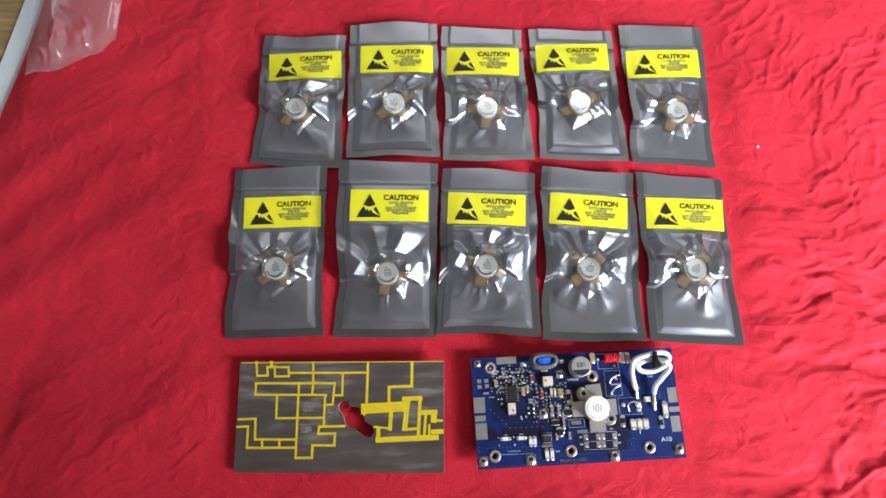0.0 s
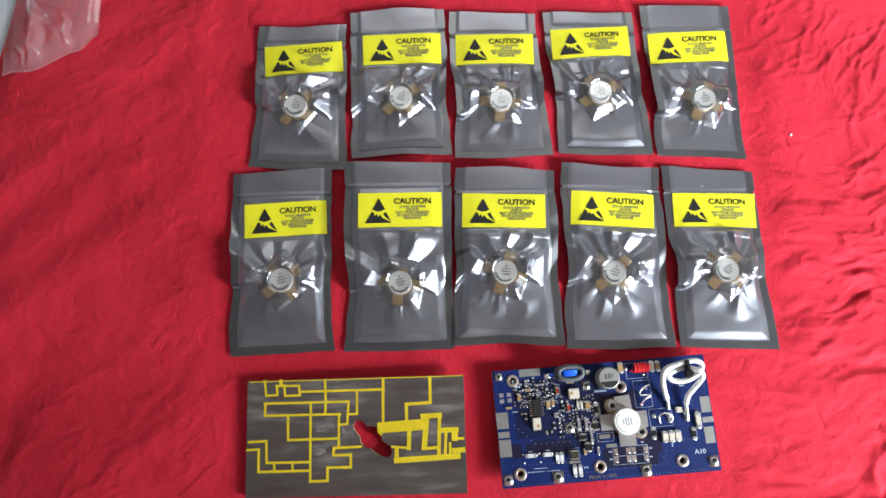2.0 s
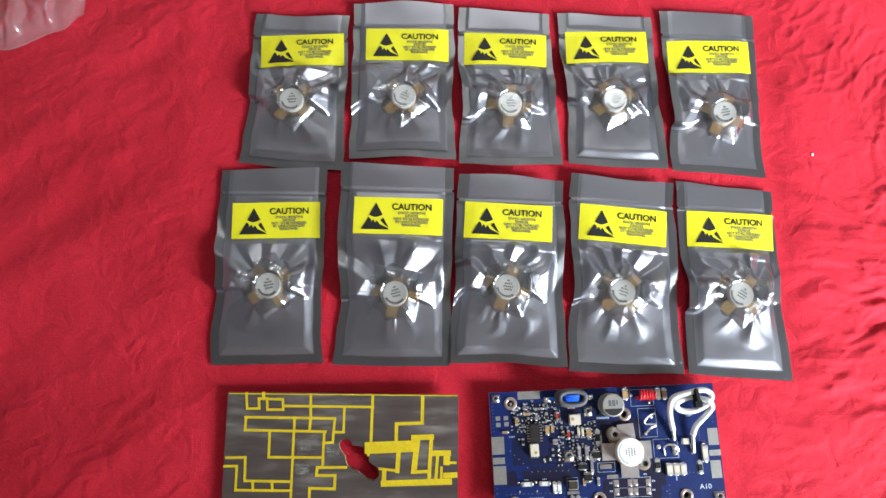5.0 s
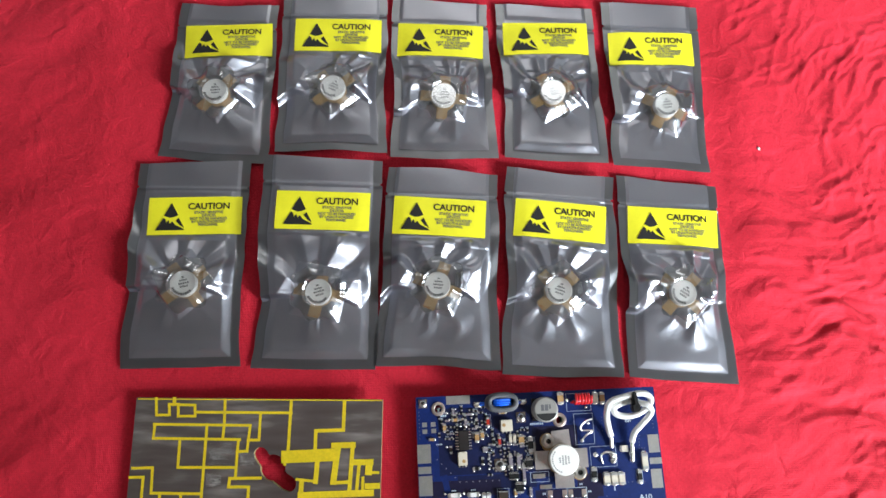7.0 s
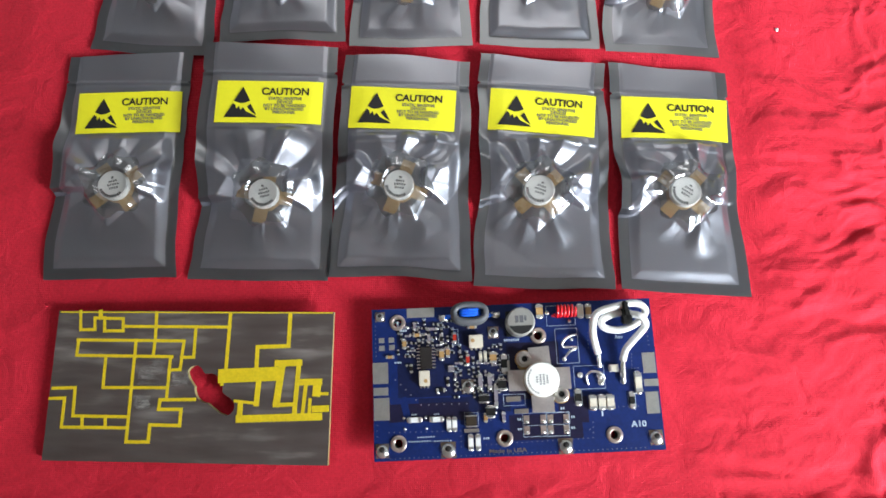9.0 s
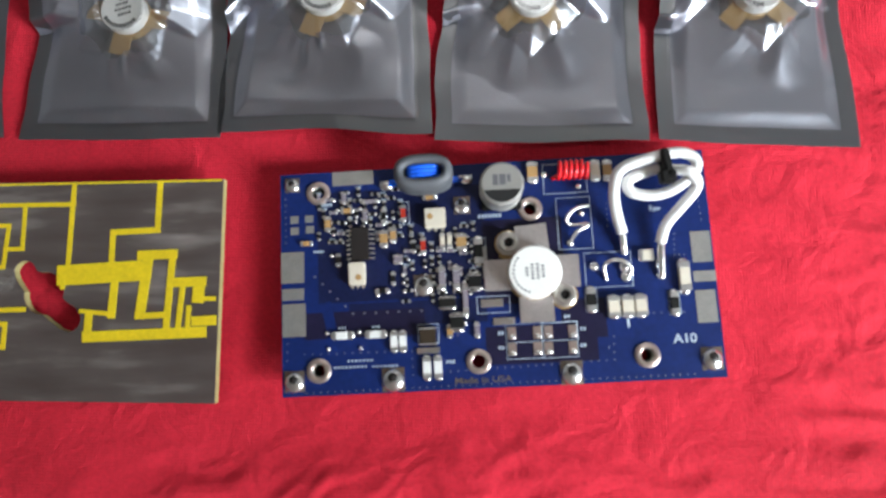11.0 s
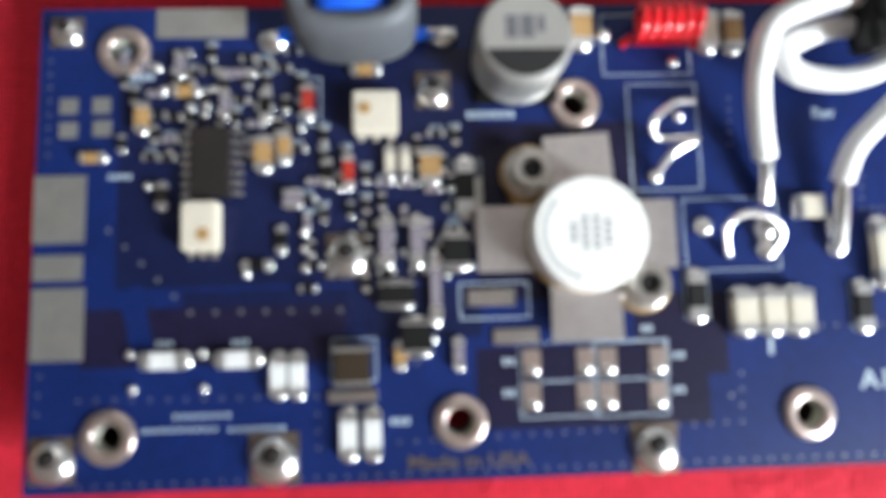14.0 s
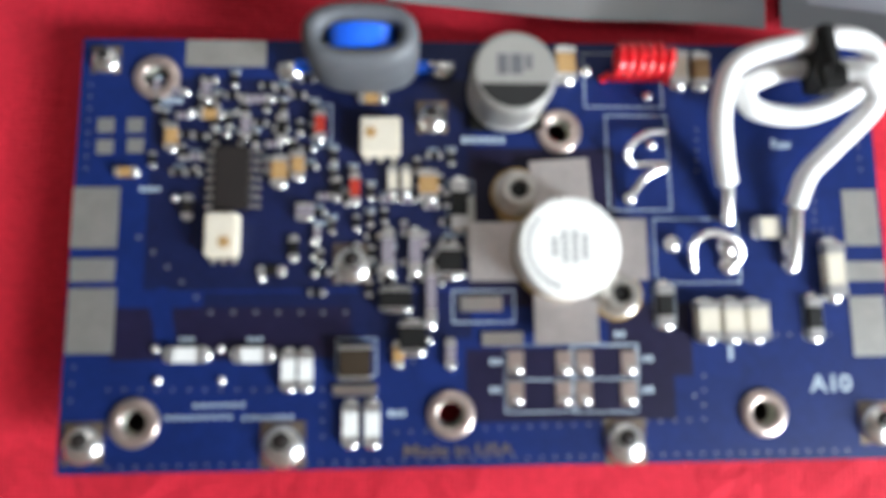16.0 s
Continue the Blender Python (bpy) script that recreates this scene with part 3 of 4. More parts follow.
def bag(x, y, yaw, corners, chip, turn, label_at, label_turn, seed, label, rise):
    root = thing("shielding_bag", pose(x, y, 0.0, 0, 0, yaw), label, "antistatic bag", "shielding bags in two rows")
    w = (abs(corners[1][0] - corners[0][0]) + abs(corners[3][0] - corners[2][0])) / 2
    h = (abs(corners[0][1] - corners[2][1]) + abs(corners[1][1] - corners[3][1])) / 2
    X, Y, Zf, Zb, fm = bag_film(w, h, chip, turn, seed, corners, rise, label_at)
    front = sheet("front_film", X, Y, Zf, [M_FILM, M_SEAL, M_CLING], fm)
    front.parent = root
    tagged(front, "crumpled translucent silver film with darker sealed edges")
    cut = np.r_[0:X.shape[0] - 1:3, X.shape[0] - 1][:, None], np.r_[0:X.shape[1] - 1:3, X.shape[1] - 1][None, :]
    rear = sheet("back_film", (X * 0.998)[cut], Y[cut], Zb[cut], M_BACK)
    rear.parent = root

    def height(px, py):
        i = np.argmin((X - px) ** 2 + (Y - py) ** 2)
        return float(Zf.reshape(-1)[i])

    # the printed caution label follows the film
    lw, lh = 0.0434, 0.0184
    S, Tt = np.meshgrid(np.linspace(-0.5, 0.5, 30), np.linspace(-0.5, 0.5, 14))
    ca, sa = math.cos(radians(label_turn)), math.sin(radians(label_turn))
    LX, LY = label_at[0] + ca * S * lw - sa * Tt * lh, label_at[1] + sa * S * lw + ca * Tt * lh
    base = np.vectorize(height)(LX, LY)
    k = np.ones(5) / 5
    base = np.apply_along_axis(lambda q: np.convolve(np.pad(q, 2, mode="edge"), k, "valid"), 1, base)
    base = np.apply_along_axis(lambda q: np.convolve(np.pad(q, 2, mode="edge"), k, "valid"), 0, base) + 0.0004
    tag = sheet("caution_label", LX, LY, base, M_YELLOW)
    tag.parent = root
    tagged(tag, "yellow caution label with black warning triangle and lettering")

    def drape(ob):
        """Lays flat print on the label's curve."""
        m = ob.matrix_basis.copy()
        ob.matrix_basis = Matrix()
        for v in ob.data.vertices:
            q = m @ v.co
            s, t = q.x / lw + 0.5, q.y / lh + 0.5
            fx, fy = min(max(s * 29, 0), 28.99), min(max(t * 13, 0), 12.99)
            i, j = int(fx), int(fy)
            a, b2 = fx - i, fy - j
            zz = (base[j, i] * (1 - a) + base[j, i + 1] * a) * (1 - b2) + (base[j + 1, i] * (1 - a) + base[j + 1, i + 1] * a) * b2
            v.co = (label_at[0] + ca * q.x - sa * q.y, label_at[1] + sa * q.x + ca * q.y, zz + 0.0002 + q.z)
        return ob

    bm = bmesh.new()

    def flat(pts):
        vs = [bm.verts.new((a * 1e-3, b2 * 1e-3, 0)) for a, b2 in pts]
        bm.faces.new(vs)

    flat([(-14.2, 0.2), (-10.9, 6.4), (-7.6, 0.4), (-9.4, -0.5), (-11.4, -0.9), (-12.8, -0.4)])
    flat([(-17.8, -7.0), (-15.7, -3.2), (-14.4, -0.9), (-13.4, -1.6), (-13.0, -3.4), (-12.0, -2.0), (-11.2, -3.8), (-10.2, -2.6), (-8.8, -4.4), (-5.0, -6.2), (-4.2, -7.0)])
    flat([(-8.6, -2.4), (-7.3, -1.0), (-4.4, -6.0), (-6.6, -4.6)])
    bmesh.ops.triangulate(bm, faces=bm.faces[:])
    bmesh.ops.subdivide_edges(bm, edges=bm.edges[:], cuts=3, use_grid_fill=True)
    drape(part("warning_triangle", bm, M_INK, tag))
    drape(letters("lettering", "CAUTION", 0.0043, 0.0066, 0.0044, 0, M_INK, tag, stretch=1.0))
    for i, line in enumerate(("STATIC SENSITIVE", "DEVICES", "NOT TO BE HANDLED", "BY UNAUTHORIZED", "PERSONNEL")):
        drape(letters("lettering", line, 0.0017, 0.0066, 0.0014 - i * 0.00150, 0, M_GREYINK, tag, stretch=1.0))

    tr = thing("rf_transistor", root.matrix_world @ pose(chip[0], chip[1], 0.0003), "white-capped power transistor with gold leads inside the bag", "transistor", "transistors in bags")
    transistor_parts(tr, turn)
    return root


bag(0.0154, 0.0621, 0.16, ((-0.0270, 0.0486), (0.0261, 0.0489), (-0.0263, -0.0486), (0.0272, -0.0489)), (0.0007, -0.0115), 39, (0.0018, 0.0215), 1.87, 1, "translucent silver shielding bag with yellow caution label and transistor", 0.0001)
bag(0.0771, 0.0625, -1.19, ((-0.0285, 0.0496), (0.0273, 0.0484), (-0.0275, -0.0496), (0.0287, -0.0484)), (0.0007, -0.0150), 81, (0.0008, 0.0223), 0.39, 2, "translucent silver shielding bag with yellow caution label and transistor", 0.0078)
bag(0.1327, 0.0606, -1.38, ((-0.0263, 0.0467), (0.0257, 0.0458), (-0.0288, -0.0467), (0.0294, -0.0458)), (-0.0007, -0.0092), 71, (-0.0008, 0.0228), -1.22, 3, "translucent silver shielding bag with yellow caution label and transistor", 0.0050)
bag(0.1899, 0.0596, -3.70, ((-0.0288, 0.0492), (0.0230, 0.0471), (-0.0248, -0.0492), (0.0307, -0.0471)), (-0.0014, -0.0101), 45, (-0.0017, 0.0233), -1.23, 4, "translucent silver shielding bag with yellow caution label and transistor", 0.0027)
bag(0.2433, 0.0573, -2.97, ((-0.0277, 0.0480), (0.0208, 0.0469), (-0.0217, -0.0480), (0.0285, -0.0469)), (0.0027, -0.0081), 50, (-0.0001, 0.0243), 0.59, 5, "translucent silver shielding bag with yellow caution label and transistor", 0.0000)
bag(0.0238, 0.1541, -1.07, ((-0.0240, 0.0414), (0.0254, 0.0428), (-0.0271, -0.0414), (0.0257, -0.0428)), (-0.0015, -0.0079), 51, (0.0013, 0.0214), 4.25, 6, "translucent silver shielding bag with yellow caution label and transistor", 0.0000)
bag(0.0788, 0.1607, 1.23, ((-0.0259, 0.0429), (0.0270, 0.0430), (-0.0279, -0.0429), (0.0268, -0.0430)), (0.0005, -0.0115), 38, (0.0021, 0.0182), -0.68, 7, "translucent silver shielding bag with yellow caution label and transistor", 0.0011)
bag(0.1333, 0.1573, -1.25, ((-0.0266, 0.0434), (0.0218, 0.0418), (-0.0242, -0.0434), (0.0290, -0.0418)), (0.0009, -0.0113), 86, (-0.0016, 0.0203), 0.39, 8, "translucent silver shielding bag with yellow caution label and transistor", 0.0004)
bag(0.1880, 0.1573, -1.76, ((-0.0289, 0.0418), (0.0214, 0.0422), (-0.0218, -0.0418), (0.0293, -0.0422)), (0.0004, -0.0084), 31, (-0.0028, 0.0228), 3.04, 9, "translucent silver shielding bag with yellow caution label and transistor", 0.0000)
bag(0.2410, 0.1559, -1.58, ((-0.0269, 0.0444), (0.0233, 0.0451), (-0.0220, -0.0444), (0.0256, -0.0451)), (0.0035, -0.0130), 66, (-0.0016, 0.0195), 2.11, 10, "translucent silver shielding bag, strongly creased round its transistor", 0.0000)


# ---- etched plate ----
def plate():
    root = thing("etched_plate", pose(0, 0, 0.0005, 1.61, -2.02, 0), "bare grey tinned circuit plate with yellow etched lines", "circuit board")
    w, h = 0.1085, 0.0562

    def outline(bm, z):
        outer = [bm.verts.new(q) for q in ((0, 0, z), (0, -h, z), (w, -h, z), (w, 0, z))]
        cx, cy = 58.9, -30.3
        holes = [(56.3, -23.8, 3.3), (61.9, -29.0, 5.5), (68.8, -35.5, 3.7)]
        inner = []
        for k in range(64):
            a = 2 * math.pi * k / 64
            ux, uy = math.cos(a), math.sin(a)
            best = 0.5
            for hx, hy, hr in holes:
                px, py = hx - cx, hy - cy
                along, off = px * ux + py * uy, px * uy - py * ux
                if abs(off) < hr:
                    best = max(best, along + math.sqrt(hr * hr - off * off))
            inner.append(best)
        soft = [(inner[k - 1] + 2 * inner[k] + inner[(k + 1) % 64]) / 4 for k in range(64)]
        inner = [bm.verts.new(((cx + soft[k] * math.cos(2 * math.pi * k / 64)) * 1e-3, (cy + soft[k] * math.sin(2 * math.pi * k / 64)) * 1e-3, z)) for k in range(64)]
        edges = [bm.edges.new((loop[i], loop[(i + 1) % len(loop)])) for loop in (outer, inner) for i in range(len(loop))]
        bmesh.ops.triangle_fill(bm, edges=edges, use_beauty=True)

    def slab(name, z0, z1, mat, label):
        bm = bmesh.new()
        outline(bm, z0)
        r = bmesh.ops.extrude_face_region(bm, geom=bm.faces[:])
        bmesh.ops.translate(bm, verts=[v for v in r["geom"] if isinstance(v, bmesh.types.BMVert)], vec=(0, 0, z1 - z0))
        bmesh.ops.recalc_face_normals(bm, faces=bm.faces[:])
        return part(name, bm, mat, root, label)

    slab("laminate", 0.0003, 0.0022, plain("laminate_core", (0.34, 0.29, 0.12), 0.6), "yellow laminate core")
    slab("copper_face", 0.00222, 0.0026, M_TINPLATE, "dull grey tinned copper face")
    # patches of bright tin, wiped on by hand
    for px, py, pw, ph in ((38.9, -23.4, 9.6, 9.0), (36.6, -34.2, 6.4, 5.6), (50.6, -25.6, 6.2, 5.6)):
        bm = bmesh.new()
        box(bm, px * 1e-3, py * 1e-3, 0.00255, pw * 1e-3, ph * 1e-3, 0.00007)
        part("tinned_patch", bm, M_TINBRUSH, root, "wiped patch of brighter tin")
    count = []

    def strip(*a, w=1.15):
        """An etched line through points in millimetres."""
        pts = [(a[i] * 1e-3, a[i + 1] * 1e-3) for i in range(0, len(a), 2)]
        for (x0, y0), (x1, y1) in zip(pts, pts[1:]):
            bm = bmesh.new()
            n = math.hypot(x1 - x0, y1 - y0)
            count.append(1)
            box(bm, (x0 + x1) / 2, (y0 + y1) / 2, 0.00255, n + w * 1e-3, w * 1e-3, 0.00009 + 0.0000025 * len(count), 0.0, math.degrees(math.atan2(y1 - y0, x1 - x0)))
            part("etched_line", bm, M_SUBSTRATE, root)

    strip(8.7, -0.3, 9.5, -7.4, 15.2, -7.3, 14.7, -2.8, 18.6, -2.7, 19.1, -7.8, 26.5, -7.7, 26.1, -3.0, 18.6, -2.9)
    strip(16.8, -0.4, 17.0, -2.7, w=1.6)
    strip(26.6, -6.0, 68.6, -6.0)
    strip(39.2, -0.7, 39.6, -11.2, 39.3, -17.2, w=1.2)
    strip(8.9, -11.3, 51.0, -11.4, 50.3, -22.2, 46.0, -22.5)
    strip(9.2, -11.3, 9.0, -17.2, 46.7, -17.4)
    strip(32.0, -11.3, 32.1, -17.2)
    strip(55.2, -6.3, 55.2, -17.5, 50.5, -17.6)
    strip(68.4, -1.2, 68.1, -21.6, w=1.3)
    strip(91.8, -1.0, 91.7, -13.0, 79.8, -13.5, 79.8, -21.3, w=1.5)
    strip(20.7, -17.9, 20.8, -29.2, 45.9, -29.0)
    strip(32.0, -17.8, 31.9, -49.0)
    strip(46.2, -17.4, 46.0, -32.6)
    strip(31.9, -49.0, 40.4, -48.9, 40.5, -42.7, 51.9, -42.8, 52.0, -36.9, 43.3, -37.0, 43.6, -33.5, 56.8, -33.2, w=1.25)
    strip(1.2, -29.7, 9.9, -29.4, 10.2, -39.8, 31.7, -39.9)
    strip(0.5, -33.5, 6.2, -33.3, 6.2, -44.0, 31.4, -43.9)
    strip(13.9, -40.1, 14.3, -44.1)
    strip(22.9, -39.8, 23.3, -44.0)
    strip(0.9, -0.6, 107.9, -0.4, w=0.5)
    strip(67.9, -24.4, 87.5, -23.4, w=5.2)
    strip(87.9, -19.5, 96.1, -19.2, w=2.4)
    strip(89.7, -20.0, 88.2, -34.3, w=2.6)
    strip(96.1, -18.8, 95.2, -38.3, w=1.7)
    strip(87.7, -34.9, 94.9, -34.5, w=1.5)
    strip(81.1, -25.2, 80.6, -34.4, w=2.0)
    strip(72.5, -33.6, 81.0, -34.4, w=1.1)
    strip(74.6, -34.8, 74.5, -40.1, w=2.0)
    strip(74.5, -40.1, 104.4, -38.8, w=2.7)
    strip(99.1, -27.1, 98.3, -38.1, w=1.4)
    strip(97.6, -26.4, 104.0, -26.2, w=2.4)
    strip(103.4, -26.9, 103.2, -30.1, w=3.0)
    strip(103.8, -30.5, 107.2, -30.5, w=1.2)
    strip(102.9, -36.1, 107.0, -35.9, w=2.4)
    strip(100.9, -32.8, 100.8, -38.0, w=1.2)
    strip(66.9, -24.2, 67.0, -27.5, w=1.2)


plate()



# ---- amplifier board ----
BOARD = pose(0.1235, 0.0002, 0.0056, -0.62, 0.45, 3.02)
board = thing("amplifier_board", BOARD, "dark blue circuit board populated with soldered parts", "circuit board")
mm = 1e-3


def slab_board():
    x0, x1, y0, y1 = -0.8 * mm, 105.6 * mm, -54.9 * mm, 0.8 * mm
    bm = bmesh.new()
    holes = [(9.0, -4.6), (8.3, -48.9), (47.2, -48.5), (87.4, -48.9), (62.1, -11.7)]
    outer = [bm.verts.new(q) for q in ((x0, y1, 0), (x0, y0, 0), (x1, y0, 0), (x1, y1, 0))]
    loops = [outer]
    for x, y in holes:
        loops.append([bm.verts.new((x * mm + 1.55 * mm * math.cos(2 * math.pi * k / 28), y * mm + 1.55 * mm * math.sin(2 * math.pi * k / 28), 0)) for k in range(28)])
    edges = [bm.edges.new((q[i], q[(i + 1) % len(q)])) for q in loops for i in range(len(q))]
    bmesh.ops.triangle_fill(bm, edges=edges, use_beauty=True)
    r = bmesh.ops.extrude_face_region(bm, geom=bm.faces[:])
    bmesh.ops.translate(bm, verts=[v for v in r["geom"] if isinstance(v, bmesh.types.BMVert)], vec=(0, 0, -1.6 * mm))
    bmesh.ops.recalc_face_normals(bm, faces=bm.faces[:])
    for q in bm.faces:
        q.material_index = 0 if abs(q.normal.z) > 0.5 else 1
    part("laminate", bm, [M_MASK, M_FR4], board, "dark blue laminate with pale edge")
    for x, y in holes:
        bm = bmesh.new()
        ring(bm, x * mm, y * mm, 0.02 * mm, 3.05 * mm, 1.6 * mm, 0.55 * mm)
        part("mounting_ring", bm, M_COPPER, board, smooth=True)
    # dark brown spacers, added to paint the holes' shade, rest on the cloth
    for x, y in holes:
        bm = bmesh.new()
        lathe(bm, x * mm, y * mm, -9.2 * mm, [(1.62 * mm, 0), (1.62 * mm, 7.5 * mm), (2.6 * mm, 7.5 * mm), (2.6 * mm, 0)], 24, True)
        part("shade_sleeve", bm, M_BROWN, board)


slab_board()


def pad(x, y, w, d, mat=None, turn=0.0, name="bare_pad", h=0.06):
    bm = bmesh.new()
    box(bm, x * mm, y * mm, 0.01 * mm, w * mm, d * mm, h * mm, 0.0, turn)
    return part(name, bm, mat or M_TIN, board)


def joint(x, y, w, d, h=0.7):
    """A square soldered pad: tin below, a crater of solder on it."""
    x, y = min(max(x, w / 2 - 0.7), 105.5 - w / 2), min(max(y, d / 2 - 55.0), -d / 2 + 0.7)
    p = pad(x, y, w, d, M_BRONZE, name="solder_pad")
    bm = bmesh.new()
    dome(bm, x * mm, y * mm - 0.05 * d * mm, 0.05 * mm, w * 0.5 * mm, d * 0.5 * mm, h * 1.5 * mm, 18)
    part("solder", bm, M_SOLDER, board, smooth=True)
    bm = bmesh.new()
    dome(bm, x * mm, y * mm + 0.08 * d * mm, (h * 1.2) * mm, w * 0.23 * mm, d * 0.22 * mm, 0.5 * mm, 12)
    part("pin_end", bm, M_BROWN, board, smooth=True)


def blob(x, y, r=0.6, h=0.6, ry=None):
    bm = bmesh.new()
    dome(bm, x * mm, y * mm, 0.02 * mm, r * mm, (ry or r) * mm, h * mm)
    return part("solder", bm, M_SOLDER, board, smooth=True)


def chip(x, y, w, d, mat, h=0.8, upright=True, name="ceramic_chip", fillet=True):
    """A surface-mount part: body, metal end caps, a bead of solder at each end."""
    bm = bmesh.new()
    box(bm, x * mm, y * mm, 0.08 * mm, w * mm, d * mm, h * mm, 0.08 * mm)
    body = part(name, bm, mat, board)
    share = 0.12 if "transistor" in name or "inductor" in name else 0.3 if mat in (M_BLACK, M_BROWN) else 0.24
    for s in (-1, 1):
        bm = bmesh.new()
        cw, cd = (w * 1.06, d * share) if upright else (w * share, d * 1.06)
        ex, ey = (x, y + s * d * 0.43) if upright else (x + s * w * 0.43, y)
        box(bm, ex * mm, ey * mm, 0.06 * mm, cw * mm, cd * mm, (h + 0.06) * mm, 0.08 * mm)
        part("end_cap", bm, M_ENDCAP, body)
        if fillet:
            bm = bmesh.new()
            fx, fy = (x, y + s * d * 0.56) if upright else (x + s * w * 0.56, y)
            dome(bm, fx * mm, fy * mm, 0.03 * mm, (w * 0.55 if upright else w * 0.16) * mm, (d * 0.17 if upright else d * 0.55) * mm, h * 0.75 * mm, 12)
            part("solder_fillet", bm, M_SOLDER, body, smooth=True)
    return body


def silk(x0, y0, x1, y1):
    """The outline of a part's place, printed white."""
    bm = bmesh.new()
    for a, b2, c, d in ((x0, y0, x1, y0), (x1, y0, x1, y1), (x1, y1, x0, y1), (x0, y1, x0, y0)):
        box(bm, (a + c) / 2 * mm, (b2 + d) / 2 * mm, 0.012 * mm, (abs(c - a) + 0.16) * mm, (abs(d - b2) + 0.16) * mm, 0.02 * mm)
    part("silkscreen_outline", bm, M_SILK, board)


def bars(x, y, n, w=0.55, hgt=1.0, gap=0.75, turn=0.0):
    """A line of small print too small to read."""
    bm = bmesh.new()
    for i in range(n):
        box(bm, (x + i * gap) * mm, y * mm, 0.012 * mm, w * mm, hgt * mm, 0.02 * mm)
    part("small_print", bm, M_SILK, board)


def dots(*a, gap=2.3, r=0.19):
    """A row of plated vias along a line."""
    bm = bmesh.new()
    pts = [(a[i], a[i + 1]) for i in range(0, len(a), 2)]
    for (x0, y0), (x1, y1) in zip(pts, pts[1:]):
        n = max(1, int(math.hypot(x1 - x0, y1 - y0) / gap))
        for i in range(n):
            disc(bm, (x0 + (x1 - x0) * i / n) * mm, (y0 + (y1 - y0) * i / n) * mm, 0.005 * mm, r * mm, 0.03 * mm, 8)
    tagged(part("via_strip", bm, M_VIA, board), kind="stuff")


# bare pads
pad(17.86, -1.12, 10.51, 3.62)
pad(2.10, -23.23, 5.80, 7.83)
pad(2.14, -29.97, 5.51, 2.90)
pad(2.31, -36.35, 5.80, 8.12)
pad(102.81, -23.49, 4.78, 7.61)
pad(102.87, -30.75, 5.36, 2.61)
pad(102.54, -38.01, 4.78, 7.83)
for sx, sy in ((2.75, -11.07), (6.49, -11.06), (2.77, -13.95), (6.63, -13.79)):
    pad(sx, sy, 2.1, 1.9)
pad(78.53, -46.62, 0.3, 0.3)
pad(62.61, -44.97, 26.81, 9.06, M_MASKDARK, name="dark_mask_field", h=0.012)
pad(73.16, -39.38, 10.87, 9.42, M_MASKDARK, name="dark_mask_field", h=0.008)
pad(19.76, -38.08, 29.71, 6.52, M_MASKDARK, name="dark_mask_field", h=0.012)
pad(59.62, -24.51, 19.57, 21.01, M_MASKDARK, name="dark_mask_field", h=0.010)
pad(29.5, -18.6, 42.0, 28.0, M_MASKMID, name="dark_mask_field", h=0.006)
pad(33.0, -36.0, 34.0, 6.0, M_MASKMID, name="dark_mask_field", h=0.004)
pad(11.2, -37.0, 2.6, 9.5, M_MASK, 12.0, name="blue_track", h=0.016)

# soldered pins along the edges
joint(2.32, -2.13, 3.77, 3.77, 0.8)
joint(2.25, -51.21, 4.93, 5.07, 0.9)
joint(26.39, -51.78, 5.51, 5.65, 1.0)
joint(69.27, -52.43, 5.22, 5.65, 1.0)
joint(102.50, -50.41, 4.93, 5.36, 1.0)
joint(45.18, -9.80, 4.06, 4.49, 0.9)
joint(34.76, -29.37, 4.93, 5.22, 0.9)

# amplifier transistor in the middle
amp = thing("rf_transistor", BOARD @ pose(0.06163, -0.02804, 0), "round white power transistor with silvery tabs on the board", "transistor")
for x, y, w, d, tr in ((0.2, 8.6, 7.8, 7.0, 4), (-8.2, 0.0, 7.4, 7.6, 0), (0.3, -8.6, 8.2, 6.4, 0), (7.9, 0.2, 6.6, 8.0, 0)):
    bm = bmesh.new()
    box(bm, x * mm, y * mm, 1.3 * mm, w * mm, d * mm, 0.25 * mm, 0.05 * mm, tr)
    part("tab", bm, M_SILVER, amp, "dull silvery lead tab")
bm = bmesh.new()
lathe(bm, 0, 0, 0.05 * mm, [(0, 0), (6.6 * mm, 0), (6.6 * mm, 1.3 * mm), (6.1 * mm, 2.0 * mm), (0, 2.0 * mm)], 40)
for sx, sy in ((-5.58, 7.75), (7.10, -5.62)):
    disc(bm, sx * mm, sy * mm, 0.05 * mm, 3.35 * mm, 1.0 * mm, 28)
    box(bm, sx * 0.6 * mm, sy * 0.6 * mm, 0.05 * mm, 6.6 * mm, 7.0 * mm, 0.9 * mm, 0.0, 43)
part("flange", bm, M_GOLD, amp, "brownish gold flange with two ears")
bm = bmesh.new()
lathe(bm, 0, 0, 2.0 * mm, [(0, 0), (6.2 * mm, 0), (6.35 * mm, 0.4 * mm), (6.35 * mm, 3.6 * mm), (6.0 * mm, 4.0 * mm), (0, 4.0 * mm)], 48)
ampcap = part("cap", bm, M_CERAMIC, amp, "white ceramic cap with faint grey print")
bm = bmesh.new()
for i, n in enumerate((3, 5, 5, 4)):
    for j in range(n):
        box(bm, (i - 1.5) * 1.25 * mm, (j - (n - 1) / 2) * 0.8 * mm, 5.99 * mm, 0.7 * mm, 0.5 * mm, 0.03 * mm)
for j in range(11):
    a = radians(140 + j * 11)
    box(bm, 5.1 * mm * math.cos(a), 5.1 * mm * math.sin(a), 5.99 * mm, 0.5 * mm, 0.6 * mm, 0.03 * mm, 0.0, math.degrees(a))
bm.verts.ensure_lookup_table()
